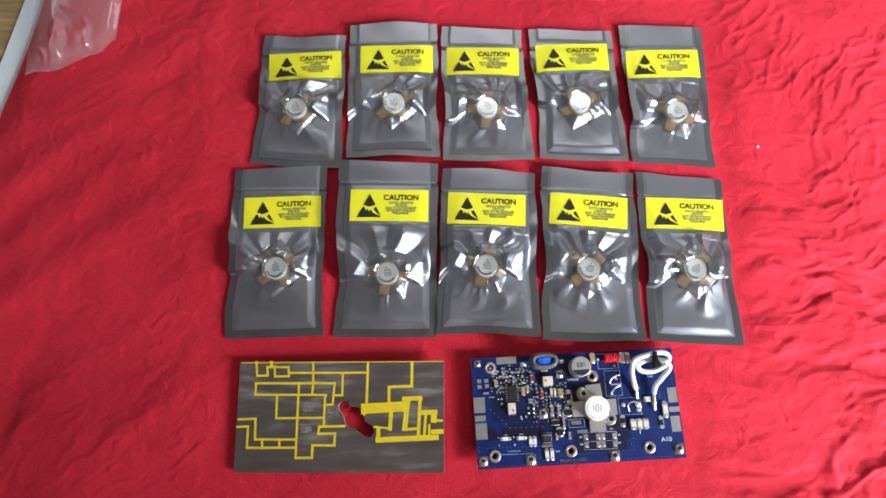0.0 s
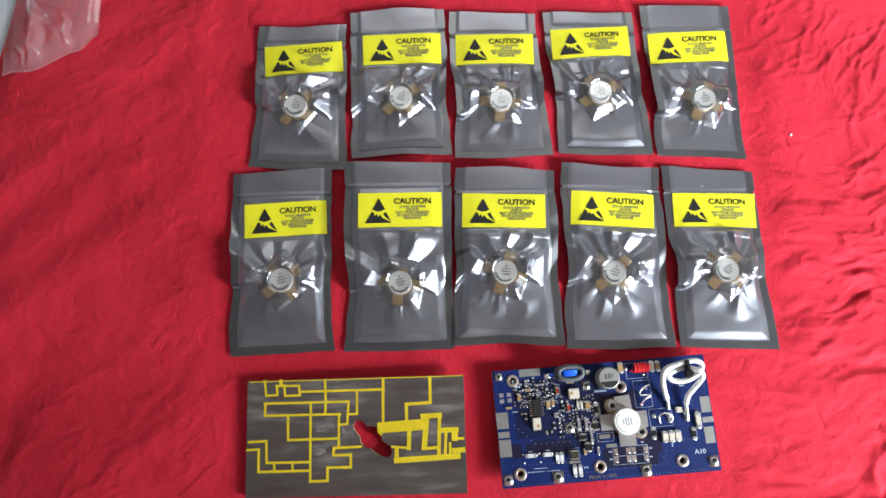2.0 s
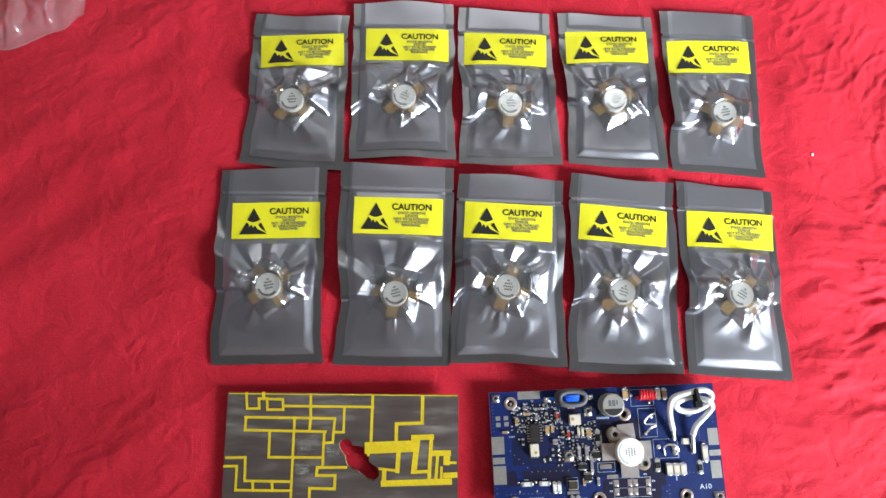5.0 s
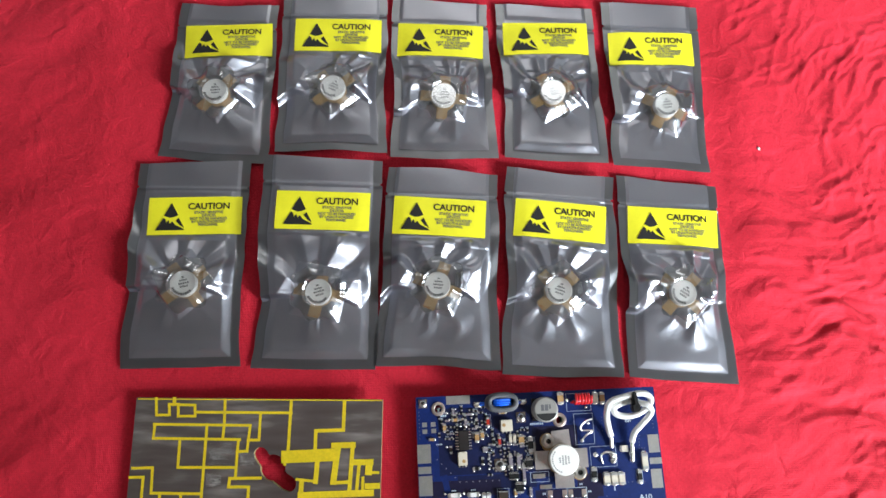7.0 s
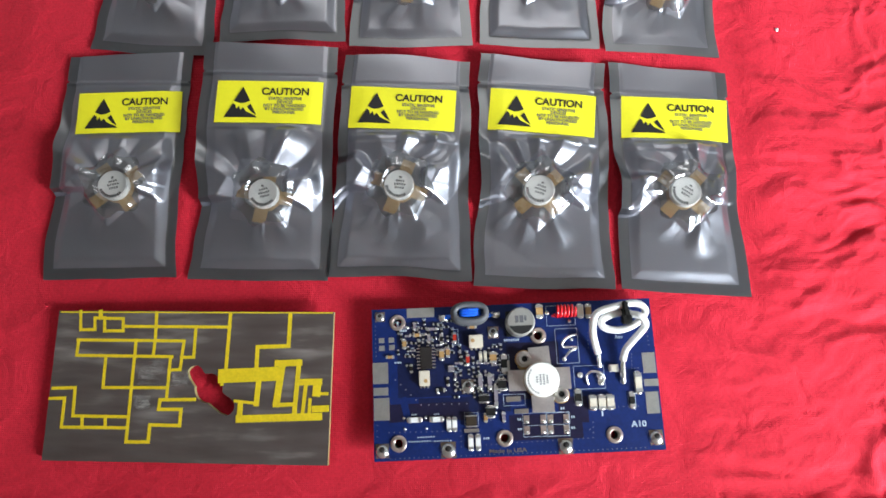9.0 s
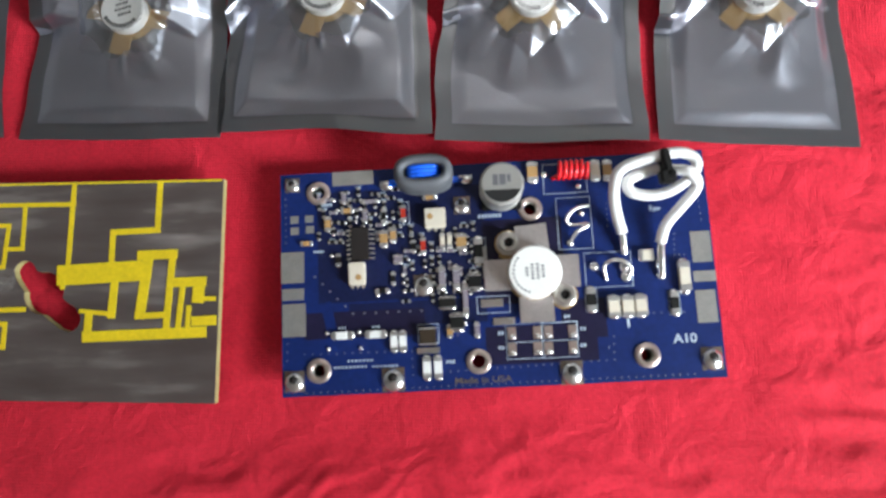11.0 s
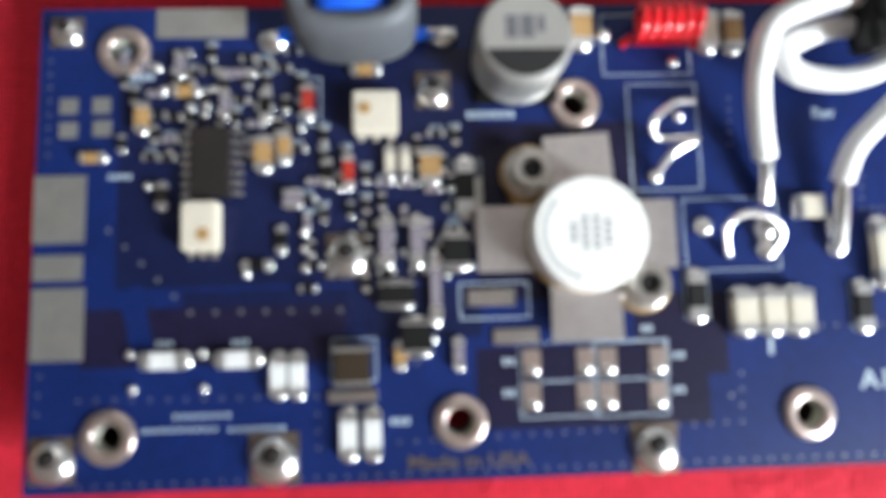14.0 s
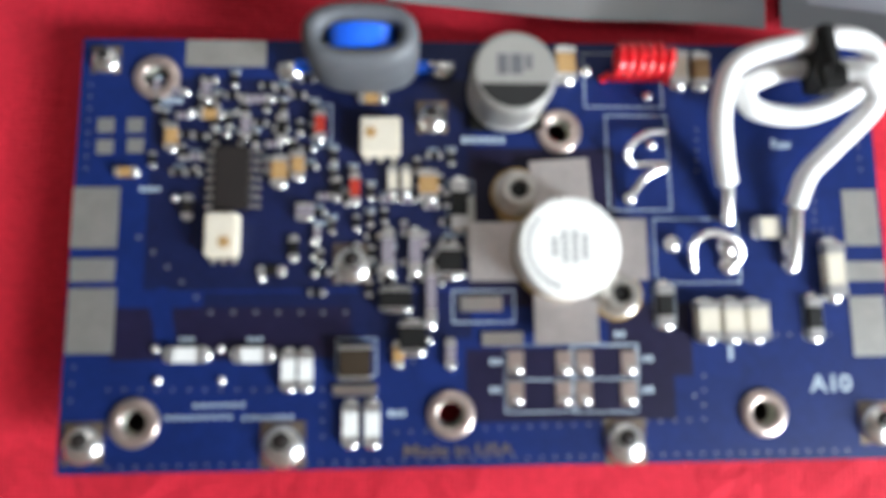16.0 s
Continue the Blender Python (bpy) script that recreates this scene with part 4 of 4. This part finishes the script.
part("print", bm, plain("faint_grey_ink", (0.17, 0.17, 0.18), 0.5, vary=0.1), ampcap)


def screw(x, y):
    s = thing("screw", BOARD @ pose(x * mm, y * mm, 1.05 * mm), "steel hexagon-socket screw holding the transistor", "screw", "screws at the transistor")
    bm = bmesh.new()
    ring(bm, 0, 0, 0.02 * mm, 3.0 * mm, 1.2 * mm, 0.5 * mm)
    part("washer", bm, M_STEEL, s)
    bm = bmesh.new()
    lathe(bm, 0, 0, 0.5 * mm, [(0, 0.9 * mm), (1.15 * mm, 0.9 * mm), (1.25 * mm, 2.1 * mm), (2.1 * mm, 2.1 * mm), (2.4 * mm, 1.8 * mm), (2.4 * mm, 0), (0, 0)], 24)
    part("head", bm, M_STEEL, s, smooth=False)
    # a black disc in the head paints the shade of its socket
    bm = bmesh.new()
    disc(bm, 0, 0, 1.42 * mm, 1.16 * mm, 0.5 * mm, 6)
    part("socket_shade", bm, M_BLACK, s, "black hexagonal disc painting the shade in the socket")


screw(56.05, -20.29)
screw(68.73, -33.66)

# electrolytic can
can = thing("capacitor_can", BOARD @ pose(0.05502, -0.00691, 0), "aluminium electrolytic capacitor with black half-moon mark", "capacitor")
bm = bmesh.new()
box(bm, 0, 0, 0.05 * mm, 9.8 * mm, 9.8 * mm, 0.9 * mm, 0.3 * mm)
part("base", bm, M_BLACK, can)
bm = bmesh.new()
lathe(bm, 0, 0, 0.9 * mm, [(0, 0), (5.17 * mm, 0), (5.28 * mm, 0.3 * mm), (5.28 * mm, 1.0 * mm), (5.00 * mm, 1.3 * mm), (5.00 * mm, 1.7 * mm), (5.28 * mm, 2.0 * mm), (5.28 * mm, 7.2 * mm), (4.95 * mm, 7.7 * mm), (4.62 * mm, 7.8 * mm), (0, 7.8 * mm)], 48)
part("can", bm, M_ALU, can, "brushed aluminium can", smooth=False)
bm = bmesh.new()
pts = [(4.6 * mm * math.cos(radians(a)), 4.6 * mm * math.sin(radians(a))) for a in range(200, 341, 10)]
vs = [bm.verts.new((x, y, 8.74 * mm)) for x, y in pts]
bm.faces.new(vs)
part("polarity_mark", bm, M_INK, can)
bm = bmesh.new()
for px, py, pw, ph in ((-1.5, 0.9, 1.3, 2.6), (0.2, 0.9, 1.5, 2.6), (1.7, 1.2, 0.8, 1.9)):
    box(bm, px * mm, py * mm, 8.71 * mm, pw * mm, ph * mm, 0.02 * mm)
part("print", bm, M_GREYINK, can)

# ferrite choke with blue wire
choke = thing("ferrite_choke", BOARD @ pose(0.03637, -0.00300, 0), "grey oval ferrite choke wound with blue enamelled wire", "inductor")
bm = bmesh.new()
prof = [(0.0, 0.0), (0.7, 0.0), (0.95, 1.0), (1.0, 3.2), (1.0, 6.2), (0.9, 7.7), (0.55, 8.4), (0.15, 8.2), (0.0, 7.4)]
cols = []
for k in range(64):
    a = 2 * math.pi * k / 64
    ca, sa = math.cos(a), math.sin(a)
    ca2, sa2 = math.copysign(abs(ca) ** 0.8, ca), math.copysign(abs(sa) ** 0.8, sa)
    cols.append([bm.verts.new(((4.7 + 2.4 * q) * ca2 * mm, (1.9 + 2.4 * q) * sa2 * mm, (0.5 + 1.25 * zz) * mm)) for q, zz in prof])
for k in range(64):
    a, b2 = cols[k], cols[(k + 1) % 64]
    for i in range(len(prof)):
        n = (i + 1) % len(prof)
        bm.faces.new((a[i], b2[i], b2[n], a[n]))
part("core", bm, M_FERRITE, choke, "grey ferrite core", smooth=True)
for k in range(3):
    bm = bmesh.new()
    o = (k - 1) * 1.0
    tube(bm, [(-3.6 * mm, o * mm, 2.5 * mm), (-3.4 * mm, o * mm, 8.4 * mm), (-1.6 * mm, o * mm, 9.7 * mm), (1.6 * mm, o * mm, 9.7 * mm), (3.4 * mm, o * mm, 8.4 * mm), (3.6 * mm, o * mm, 2.5 * mm)], 0.62 * mm)
    part("winding", bm, M_BLUE, choke, "bright blue enamelled wire", smooth=True)
for s in (-1, 1):
    bm = bmesh.new()
    tube(bm, [(s * 4.6 * mm, -0.4 * mm, 1.2 * mm), (s * 6.8 * mm, -0.4 * mm, 1.6 * mm), ((s * 8.6 - 0.4) * mm, -0.3 * mm, 1.2 * mm)], 0.85 * mm)
    part("wire_end", bm, M_BLUE, choke, "bright blue enamelled wire", smooth=True)
pad(26.39, -3.33, 3.2, 1.9, M_ENDCAP, name="solder_strip", h=0.15)
pad(46.46, -3.00, 3.2, 1.9, M_ENDCAP, name="solder_strip", h=0.15)
blob(26.40, -3.65, 2.0, 1.5, 1.5)
blob(46.61, -3.32, 1.9, 1.5, 1.4)

# red air coil
coil = thing("red_coil", BOARD @ pose(0.07260, -0.00310, 0), "small air coil of red enamelled wire", "inductor")
bm = bmesh.new()
turns, rr = 5.5, 2.1
tube(bm, [(-4.6 * mm, -1.6 * mm, 0.3 * mm)] + [((-3.6 + 7.2 * i / (turns * 10)) * mm, rr * math.sin(2 * math.pi * i / 10 + 3.6) * mm, (2.9 + rr * math.cos(2 * math.pi * i / 10 + 3.6)) * mm) for i in range(int(turns * 10) + 1)] + [(4.4 * mm, -1.6 * mm, 0.3 * mm)], 0.55 * mm, 8, 2)
part("winding", bm, M_RED, coil, smooth=True)
blob(74.36, -6.78, 0.8, 0.8)
blob(66.10, -3.31, 0.9, 0.9)

# white sleeved wire loop with a tie
loop = thing("wire_loop", BOARD, "thick white sleeved wire loop held by a black cable tie", "wire")
WZ = 1.34 * mm
bm = bmesh.new()
tube(bm, [(0.08367, -0.01929, 2.2 * mm), (0.08242, -0.01567, 4.0 * mm), (0.08167, -0.01035, 6.0 * mm), (0.08330, -0.00515, 7.2 * mm), (0.08947, -0.00307, 8.0 * mm), (0.09764, -0.00193, 8.2 * mm), (0.10120, -0.00467, 7.8 * mm), (0.09841, -0.00876, 6.8 * mm), (0.09219, -0.01126, 5.8 * mm), (0.08622, -0.01033, 5.4 * mm), (0.08549, -0.00734, 5.6 * mm), (0.09085, -0.00518, 5.8 * mm), (0.09644, -0.00536, 5.8 * mm)], WZ, 14)
part("sleeve", bm, M_PTFE, loop, "glossy white sleeving", smooth=True)
bm = bmesh.new()
tube(bm, [(0.09574, -0.00579, 7.2 * mm), (0.09900, -0.00697, 9.0 * mm), (0.10085, -0.01023, 7.0 * mm), (0.09657, -0.01518, 5.0 * mm), (0.09380, -0.01839, 3.4 * mm), (0.09255, -0.02232, 2.2 * mm)], WZ, 14)
part("sleeve", bm, M_PTFE, loop, smooth=True)
for a, b2 in (((0.08367, -0.01929), (0.08404, -0.02438)), ((0.09255, -0.02232), (0.09254, -0.03031))):
    bm = bmesh.new()
    tube(bm, [(a[0], a[1], 2.2 * mm), ((a[0] + b2[0]) / 2, (a[1] + b2[1]) / 2, 1.5 * mm), (b2[0], b2[1], 0.5 * mm)], 0.95 * mm)
    part("bare_end", bm, M_SOLDER, loop, "tinned bare wire end", smooth=True)
bm = bmesh.new()
tx, ty = 93.64, -4.82
box(bm, tx * mm, ty * mm, 4.6 * mm, 2.0 * mm, 7.4 * mm, 6.2 * mm, 0.5 * mm, 6)
part("cable_tie", bm, M_BLACK, loop, "black plastic cable tie")
bm = bmesh.new()
box(bm, tx * mm, (ty - 3.0) * mm, 7.4 * mm, 3.8 * mm, 3.4 * mm, 3.4 * mm, 0.5 * mm, 6)
part("tie_head", bm, M_BLACK, loop)
blob(84.07, -29.88, 1.4, 1.1)
blob(83.9, -27.4, 1.5, 1.6, 1.9)
blob(92.5, -27.6, 1.3, 1.5, 2.2)
blob(92.50, -29.93, 1.2, 0.9)

# small silver coils
def silver_coil(label, *pts):
    c = thing("silver_coil", BOARD, label, "inductor", "small silver coils")
    bm = bmesh.new()
    tube(bm, [(pts[i] * mm, pts[i + 1] * mm, pts[i + 2] * mm) for i in range(0, len(pts), 3)], 0.5 * mm, 10)
    part("winding", bm, M_SOLDER, c, smooth=True)


silver_coil("bent silver wire coil beside the white wire", 76.57, -11.87, 0.6, 73.10, -12.67, 2.2, 70.57, -14.97, 2.6, 71.59, -16.53, 1.2, 75.89, -16.79, 2.0, 72.79, -18.53, 2.2, 71.26, -20.74, 0.4)
silver_coil("ring of silver wire soldered to the board", 79.39, -30.70, 0.3, 78.63, -27.50, 1.8, 80.50, -25.96, 2.6, 83.78, -26.56, 2.4, 85.26, -28.51, 1.4, 83.85, -30.78, 0.4)
blob(74.55, -13.60, 0.8, 0.8)
blob(71.25, -20.89, 1.0, 1.0)
blob(76.64, -26.99, 1.3, 1.0)
blob(83.74, -26.87, 1.2, 1.2)
silk(68.56, -9.44, 76.90, -22.43)
silk(74.39, -23.64, 85.66, -32.14)
silk(65.82, -0.65, 76.55, -8.21)

# integrated circuit
ic = thing("integrated_circuit", BOARD @ pose(0.01942, -0.01831, 0), "dark brown plastic integrated circuit with silver pins", "chip")
bm = bmesh.new()
box(bm, 0, 0, 0.2 * mm, 4.4 * mm, 8.2 * mm, 1.5 * mm, 0.15 * mm)
part("body", bm, M_BROWN, ic)
for s in (-1, 1):
    for k in range(7):
        bm = bmesh.new()
        yy = (-3.6 + k * 1.2) * mm
        box(bm, s * 2.5 * mm, yy, 0.7 * mm, 0.9 * mm, 0.45 * mm, 0.2 * mm, 0.05 * mm)
        box(bm, s * 3.1 * mm, yy, 0.05 * mm, 0.9 * mm, 0.5 * mm, 0.3 * mm, 0.05 * mm)
        part("pin", bm, M_SOLDER, ic)

# trimmers
def trimmer(x, y, w, d, hx, hy):
    t = thing("trimmer", BOARD @ pose(x * mm, y * mm, 0), "cream plastic trimmer with a small adjusting slot", "trimmer", "trimmers on the board")
    bm = bmesh.new()
    box(bm, 0, 0, 0.1 * mm, w * mm, d * mm, 2.4 * mm, 0.25 * mm)
    part("body", bm, M_CREAM, t)
    bm = bmesh.new()
    disc(bm, hx * mm, hy * mm, 2.45 * mm, 0.75 * mm, 0.12 * mm, 18)
    part("slot", bm, M_TAN, t)
    for k in (-1, 0, 1):
        bm = bmesh.new()
        box(bm, k * w * 0.33 * mm, (-d / 2 - 0.3) * mm, 0.05 * mm, 0.8 * mm, 1.0 * mm, 0.7 * mm, 0.15 * mm)
        part("terminal", bm, M_SOLDER, t)


trimmer(38.38, -12.94, 5.2, 4.9, -1.2, 0.3)
trimmer(18.54, -25.8, 4.0, 5.6, 0.5, -1.0)

# chips: capacitors, resistors, diodes
for cx, cy in ((80.32, -37.07), (83.59, -37.10), (86.73, -37.13)):
    chip(cx, cy, 2.7, 4.4, M_CREAM, 1.9)
chip(75.27, -35.02, 2.1, 4.6, M_BLACK, 0.6)
chip(95.06, -36.82, 1.9, 4.6, M_BLACK, 0.6)
chip(97.77, -30.57, 2.46, 6.38, M_CREAM, 1.6)
chip(89.27, -24.98, 2.90, 2.61, M_CREAM, 1.4, False)
chip(63.17, -2.53, 2.61, 4.20, M_TAN, 1.3)
chip(78.66, -3.04, 2.32, 4.20, M_CREAM, 1.3)
chip(81.73, -3.18, 2.17, 4.20, M_TAN, 1.2)
chip(48.64, -21.6, 2.1, 5.4, M_BLACK, 0.6)
chip(39.91, -18.59, 1.23, 3.19, M_CREAM, 0.9)
chip(41.69, -18.59, 1.23, 3.19, M_CREAM, 0.9)
chip(44.58, -19.19, 2.46, 3.48, M_TAN, 1.2)
chip(30.46, -11.11, 1.30, 3.48, M_DIODE, 1.1, name="glass_diode")
chip(35.05, -19.64, 1.30, 3.48, M_DIODE, 1.1, name="glass_diode")
chip(39.33, -27.85, 1.59, 4.78, M_MAUVE, 1.1)
chip(42.83, -27.87, 1.59, 4.78, M_MAUVE, 1.1)
chip(26.97, -42.72, 1.74, 4.06, M_WHITE, 1.0)
chip(29.07, -42.75, 1.74, 4.06, M_WHITE, 1.0)
chip(34.70, -49.41, 1.88, 4.49, M_WHITE, 1.0)
chip(37.37, -49.45, 1.88, 4.49, M_WHITE, 1.0)
chip(14.35, -40.68, 4.35, 1.88, M_WHITE, 0.9, False)
chip(22.51, -40.78, 4.06, 1.88, M_WHITE, 0.9, False)
chip(47.22, -40.94, 1.3, 3.0, M_MAUVE, 0.8)
chip(40.62, -40.93, 1.30, 2.61, M_TAN, 0.9)
chip(44.83, -33.30, 1.30, 6.67, M_MAUVE, 0.8)
chip(37.21, -7.03, 2.90, 1.88, M_TAN, 1.1, False)
chip(25.29, -17.31, 1.88, 3.48, M_TAN, 1.2)
chip(27.68, -16.55, 1.45, 3.04, M_TAN, 1.0)
chip(28.66, -22.63, 2.17, 1.88, M_MAUVE, 0.9)
chip(11.34, -12.79, 1.45, 3.04, M_TAN, 1.0)
chip(5.82, -17.40, 2.46, 1.16, M_TAN, 0.8, False)
chip(16.31, -9.63, 2.61, 1.30, M_TAN, 0.8, False)
chip(13.74, -22.01, 1.16, 2.61, M_BROWN, 0.8)
chip(22.11, -7.51, 3.62, 1.01, M_MAUVE, 0.6, False)
chip(25.52, -11.44, 1.30, 3.04, M_BLACK, 0.6)
chip(20.75, -11.23, 1.16, 2.90, M_MAUVE, 0.6)
chip(15.45, -6.24, 1.16, 2.61, M_MAUVE, 0.6)
chip(32.63, -19.57, 1.16, 2.61, M_BLACK, 0.6)
chip(27.30, -27.35, 1.16, 2.61, M_BLACK, 0.5)
chip(24.50, -30.25, 2.75, 1.16, M_BLACK, 0.5, False)
for sx, sy in ((15.57, -5.46), (16.60, -7.55), (22.48, -7.43), (25.50, -10.13), (25.93, -13.05), (20.78, -12.53), (14.47, -16.94), (12.05, -20.82), (29.81, -26.63), (29.91, -28.54), (29.95, -30.72), (25.72, -30.55), (23.31, -31.26), (32.79, -20.85), (44.42, -39.27), (40.62, -39.87), (10.82, -43.82), (18.70, -43.93), (10.44, -39.93), (18.50, -40.03), (48.88, -30.85), (13.74, -9.34), (19.59, -9.31), (12.90, -6.64), (10.90, -11.04), (18.37, -12.38)):
    blob(sx, sy, 0.62, 0.6)
# the crowd of small parts round the integrated circuit
rnd = random.Random(7)
taken = []
for k in range(900):
    x0, y0 = rnd.uniform(9.0, 30.0), rnd.uniform(-17.7, -4.6)
    if k > 600:
        x0, y0 = rnd.uniform(30.0, 47.8), rnd.uniform(-33.2, -14.7)
    if abs(x0 - 19.1) < 4.6 and abs(y0 - -19.2) < 6 or any(abs(x0 - a) < 1.75 and abs(y0 - c) < 2.0 for a, c in taken):
        continue
    if abs(x0 - 38.3) < 4 and abs(y0 - -12.4) < 4:
        continue
    taken.append((x0, y0))
    up = rnd.random() < 0.55
    chip(x0, y0, 0.8 if up else 1.7, 1.7 if up else 0.8, rnd.choice((M_BLACK, M_BLACK, M_BLACK, M_BROWN, M_BROWN, M_MAUVE)), 0.5, up, "small_chip")
    if rnd.random() < 0.5:
        bars(x0 - 0.6, y0 + (1.3 if up else 0.85), 3, 0.35, 0.5, 0.5)
# black transistors and the dark inductor
for tx, ty, tw, td in ((47.23, -29.19, 3.2, 3.6), (42.49, -38.89, 3.4, 3.6), (40.37, -34.04, 4.0, 2.6)):
    q = chip(tx, ty, tw, td, M_BLACK, 1.3, True, "black_transistor")
chip(35.30, -41.88, 3.91, 4.35, plain("dark_brown_ferrite", (0.030, 0.018, 0.008), 0.5, vary=0.2), 1.6, True, "power_inductor", False)
pad(51.23, -34.66, 5.36, 1.88, M_SOLDER, h=0.3, name="solder_strip")
pad(53.91, -39.16, 5.22, 1.74, M_SOLDER, h=0.3, name="solder_strip")
pad(35.23, -45.27, 5.51, 1.30, M_SOLDER, h=0.5, name="solder_strip")
pad(50.08, -24.48, 1.16, 7.97, M_TIN, name="track")
for px, py in ((55.58, -42.18), (61.76, -42.26), (64.39, -42.29), (70.20, -42.37), (55.48, -45.99), (61.63, -46.08), (64.24, -46.12), (70.01, -46.21)):
    pad(px, py, 2.0, 3.0, M_COPPER, name="tinned_pad", h=0.2)
    bm = bmesh.new()
    dome(bm, px * mm, (py - 0.9) * mm, 0.15 * mm, 0.85 * mm, 0.65 * mm, 0.3 * mm, 12)
    part("solder", bm, M_SOLDER, board, smooth=True)
silk(54.18, -40.02, 62.78, -48.35)
silk(63.08, -40.13, 71.21, -48.48)
silk(54.18, -40.02, 71.42, -44.38)
silk(47.04, -18.43, 50.51, -25.60)
silk(47.60, -32.96, 55.56, -37.02)
silk(32.84, -38.93, 37.84, -43.57)
silk(29.53, -8.09, 31.83, -13.87)
silk(73.91, -32.42, 76.68, -37.81)
silk(93.76, -34.06, 96.33, -39.63)

# printed words
letters("lettering", "A10", 3.0 * mm, 0.09671, -0.04545, 0.02 * mm, M_SILK, board, stretch=1.1)
letters("lettering", "Made in USA", 2.0 * mm, 0.04806, -0.05290, 0.02 * mm, M_BRONZE, board, stretch=1.3)
letters("lettering", "Rev", 1.9 * mm, 0.09253, -0.01339, 0.02 * mm, M_SILK, board)
bars(15.56, -46.91, 7, 0.5, 0.5, 0.95)
bars(12.19, -48.35, 9, 0.5, 0.5, 0.95)
bars(21.63, -48.50, 7, 0.5, 0.5, 0.95)
bars(49.37, -12.90, 7, 0.6, 0.9, 0.85)
bars(9.66, -7.67, 4, 0.6, 0.8, 0.8)
bars(7.71, -19.56, 4, 0.5, 0.6, 0.7)
bars(83.67, -40.95, 1, 0.5, 2.4, 0.8)
bars(72.29, -41.89, 2, 0.5, 0.8, 0.8)
bars(72.08, -45.81, 2, 0.5, 0.8, 0.8)
bars(52.54, -42.00, 2, 0.5, 0.8, 0.8)
bars(52.47, -45.53, 2, 0.5, 0.8, 0.8)
bars(68.75, -38.75, 2, 0.5, 0.8, 0.8)
bars(39.62, -48.25, 3, 0.5, 0.8, 0.8)
bars(13.51, -38.85, 3, 0.5, 0.6, 0.7)
bars(21.89, -38.94, 3, 0.5, 0.6, 0.7)
bars(30.14, -24.05, 3, 0.5, 0.6, 0.7)
dots(7.66, -25.81, 17.01, -35.43, 36.74, -35.61, gap=2.6, r=0.28)
dots(5.2, -54.1, 99.83, -53.8, gap=1.7)
dots(4.85, -44.83, 30.45, -45.20, gap=1.9)
dots(31.15, -45.21, 31.25, -52.75, gap=1.7)
dots(40.32, -50.53, 79.59, -49.61, 80.06, -42.35, gap=1.8)
dots(0.60, -42.03, 0.31, -48.15, gap=1.7)
dots(96.70, -19.98, 96.23, -25.24, 99.74, -25.25, gap=1.1)
dots(81.04, -38.88, 98.83, -39.07, gap=1.7)
dots(103.28, -8.86, 103.55, -18.42, gap=1.5)
dots(0.49, -5.57, 0.54, -18.44, gap=1.5)
dots(39.62, -40.42, 43.90, -42.59, gap=1.2)
dots(0.08, -33.65, 3.54, -33.68, gap=1.2)
dots(81.05, -11.37, 80.61, -18.43, gap=1.4)

# clear bag beside the sheet of paper
def clear_bag():
    U, V = np.meshgrid(np.linspace(0, 1, 90), np.linspace(0, 1, 130))
    X = -0.143 + U * 0.052 + 0.006 * V * U - 0.004 * V
    Y = 0.173 + V * 0.13 + (1 - V) * (0.012 * step(0.25, 0.85, U) + 0.009 * step(0.80, 1.0, U) - 0.002 * step(0.12, 0.0, U))
    mid = np.clip(4 * U * (1 - U), 0, 1)
    inner = np.minimum(1, mid * 3) * step(0.0, 0.10, V)
    wx, wy = X + 0.006 * noise2(X, Y, 60, 21, 2), Y + 0.006 * noise2(X, Y, 60, 22, 2)
    long_fold = np.maximum(0, 1 - 2.6 * np.abs(noise2(wx * 1.9 + wy * 0.35, wy * 0.35, 46, 25, 1)))
    cross_fold = np.maximum(0, 1 - 3.2 * np.abs(noise2(wx * 0.7 - wy * 0.8, wx * 0.9 + wy * 0.6, 40, 27, 1)))
    Z = 0.0014 + inner * (0.004 * mid ** 0.6 + 0.0048 * long_fold + 0.0030 * cross_fold)
    root = thing("clear_bag", pose(0, 0, 0), "crumpled empty clear polythene bag on the cloth", "plastic bag")
    ob = sheet("film", X, Y, Z, M_POLY)
    ob.parent = root
    hem = sheet("sealed_hem", X[:2], Y[:2] - 0.0004, Z[:2] + 0.0002, M_POLY)
    hem.parent = root
    return root


clear_bag()

# a crumb of white lint on the cloth
bm = bmesh.new()
dome(bm, 0.2906, 0.1227, 0.0004, 0.0007, 0.0009, 0.0005, 8)
tagged(link_mesh("lint", bm, M_PTFE), "tiny white crumb of lint on the cloth", "lint")
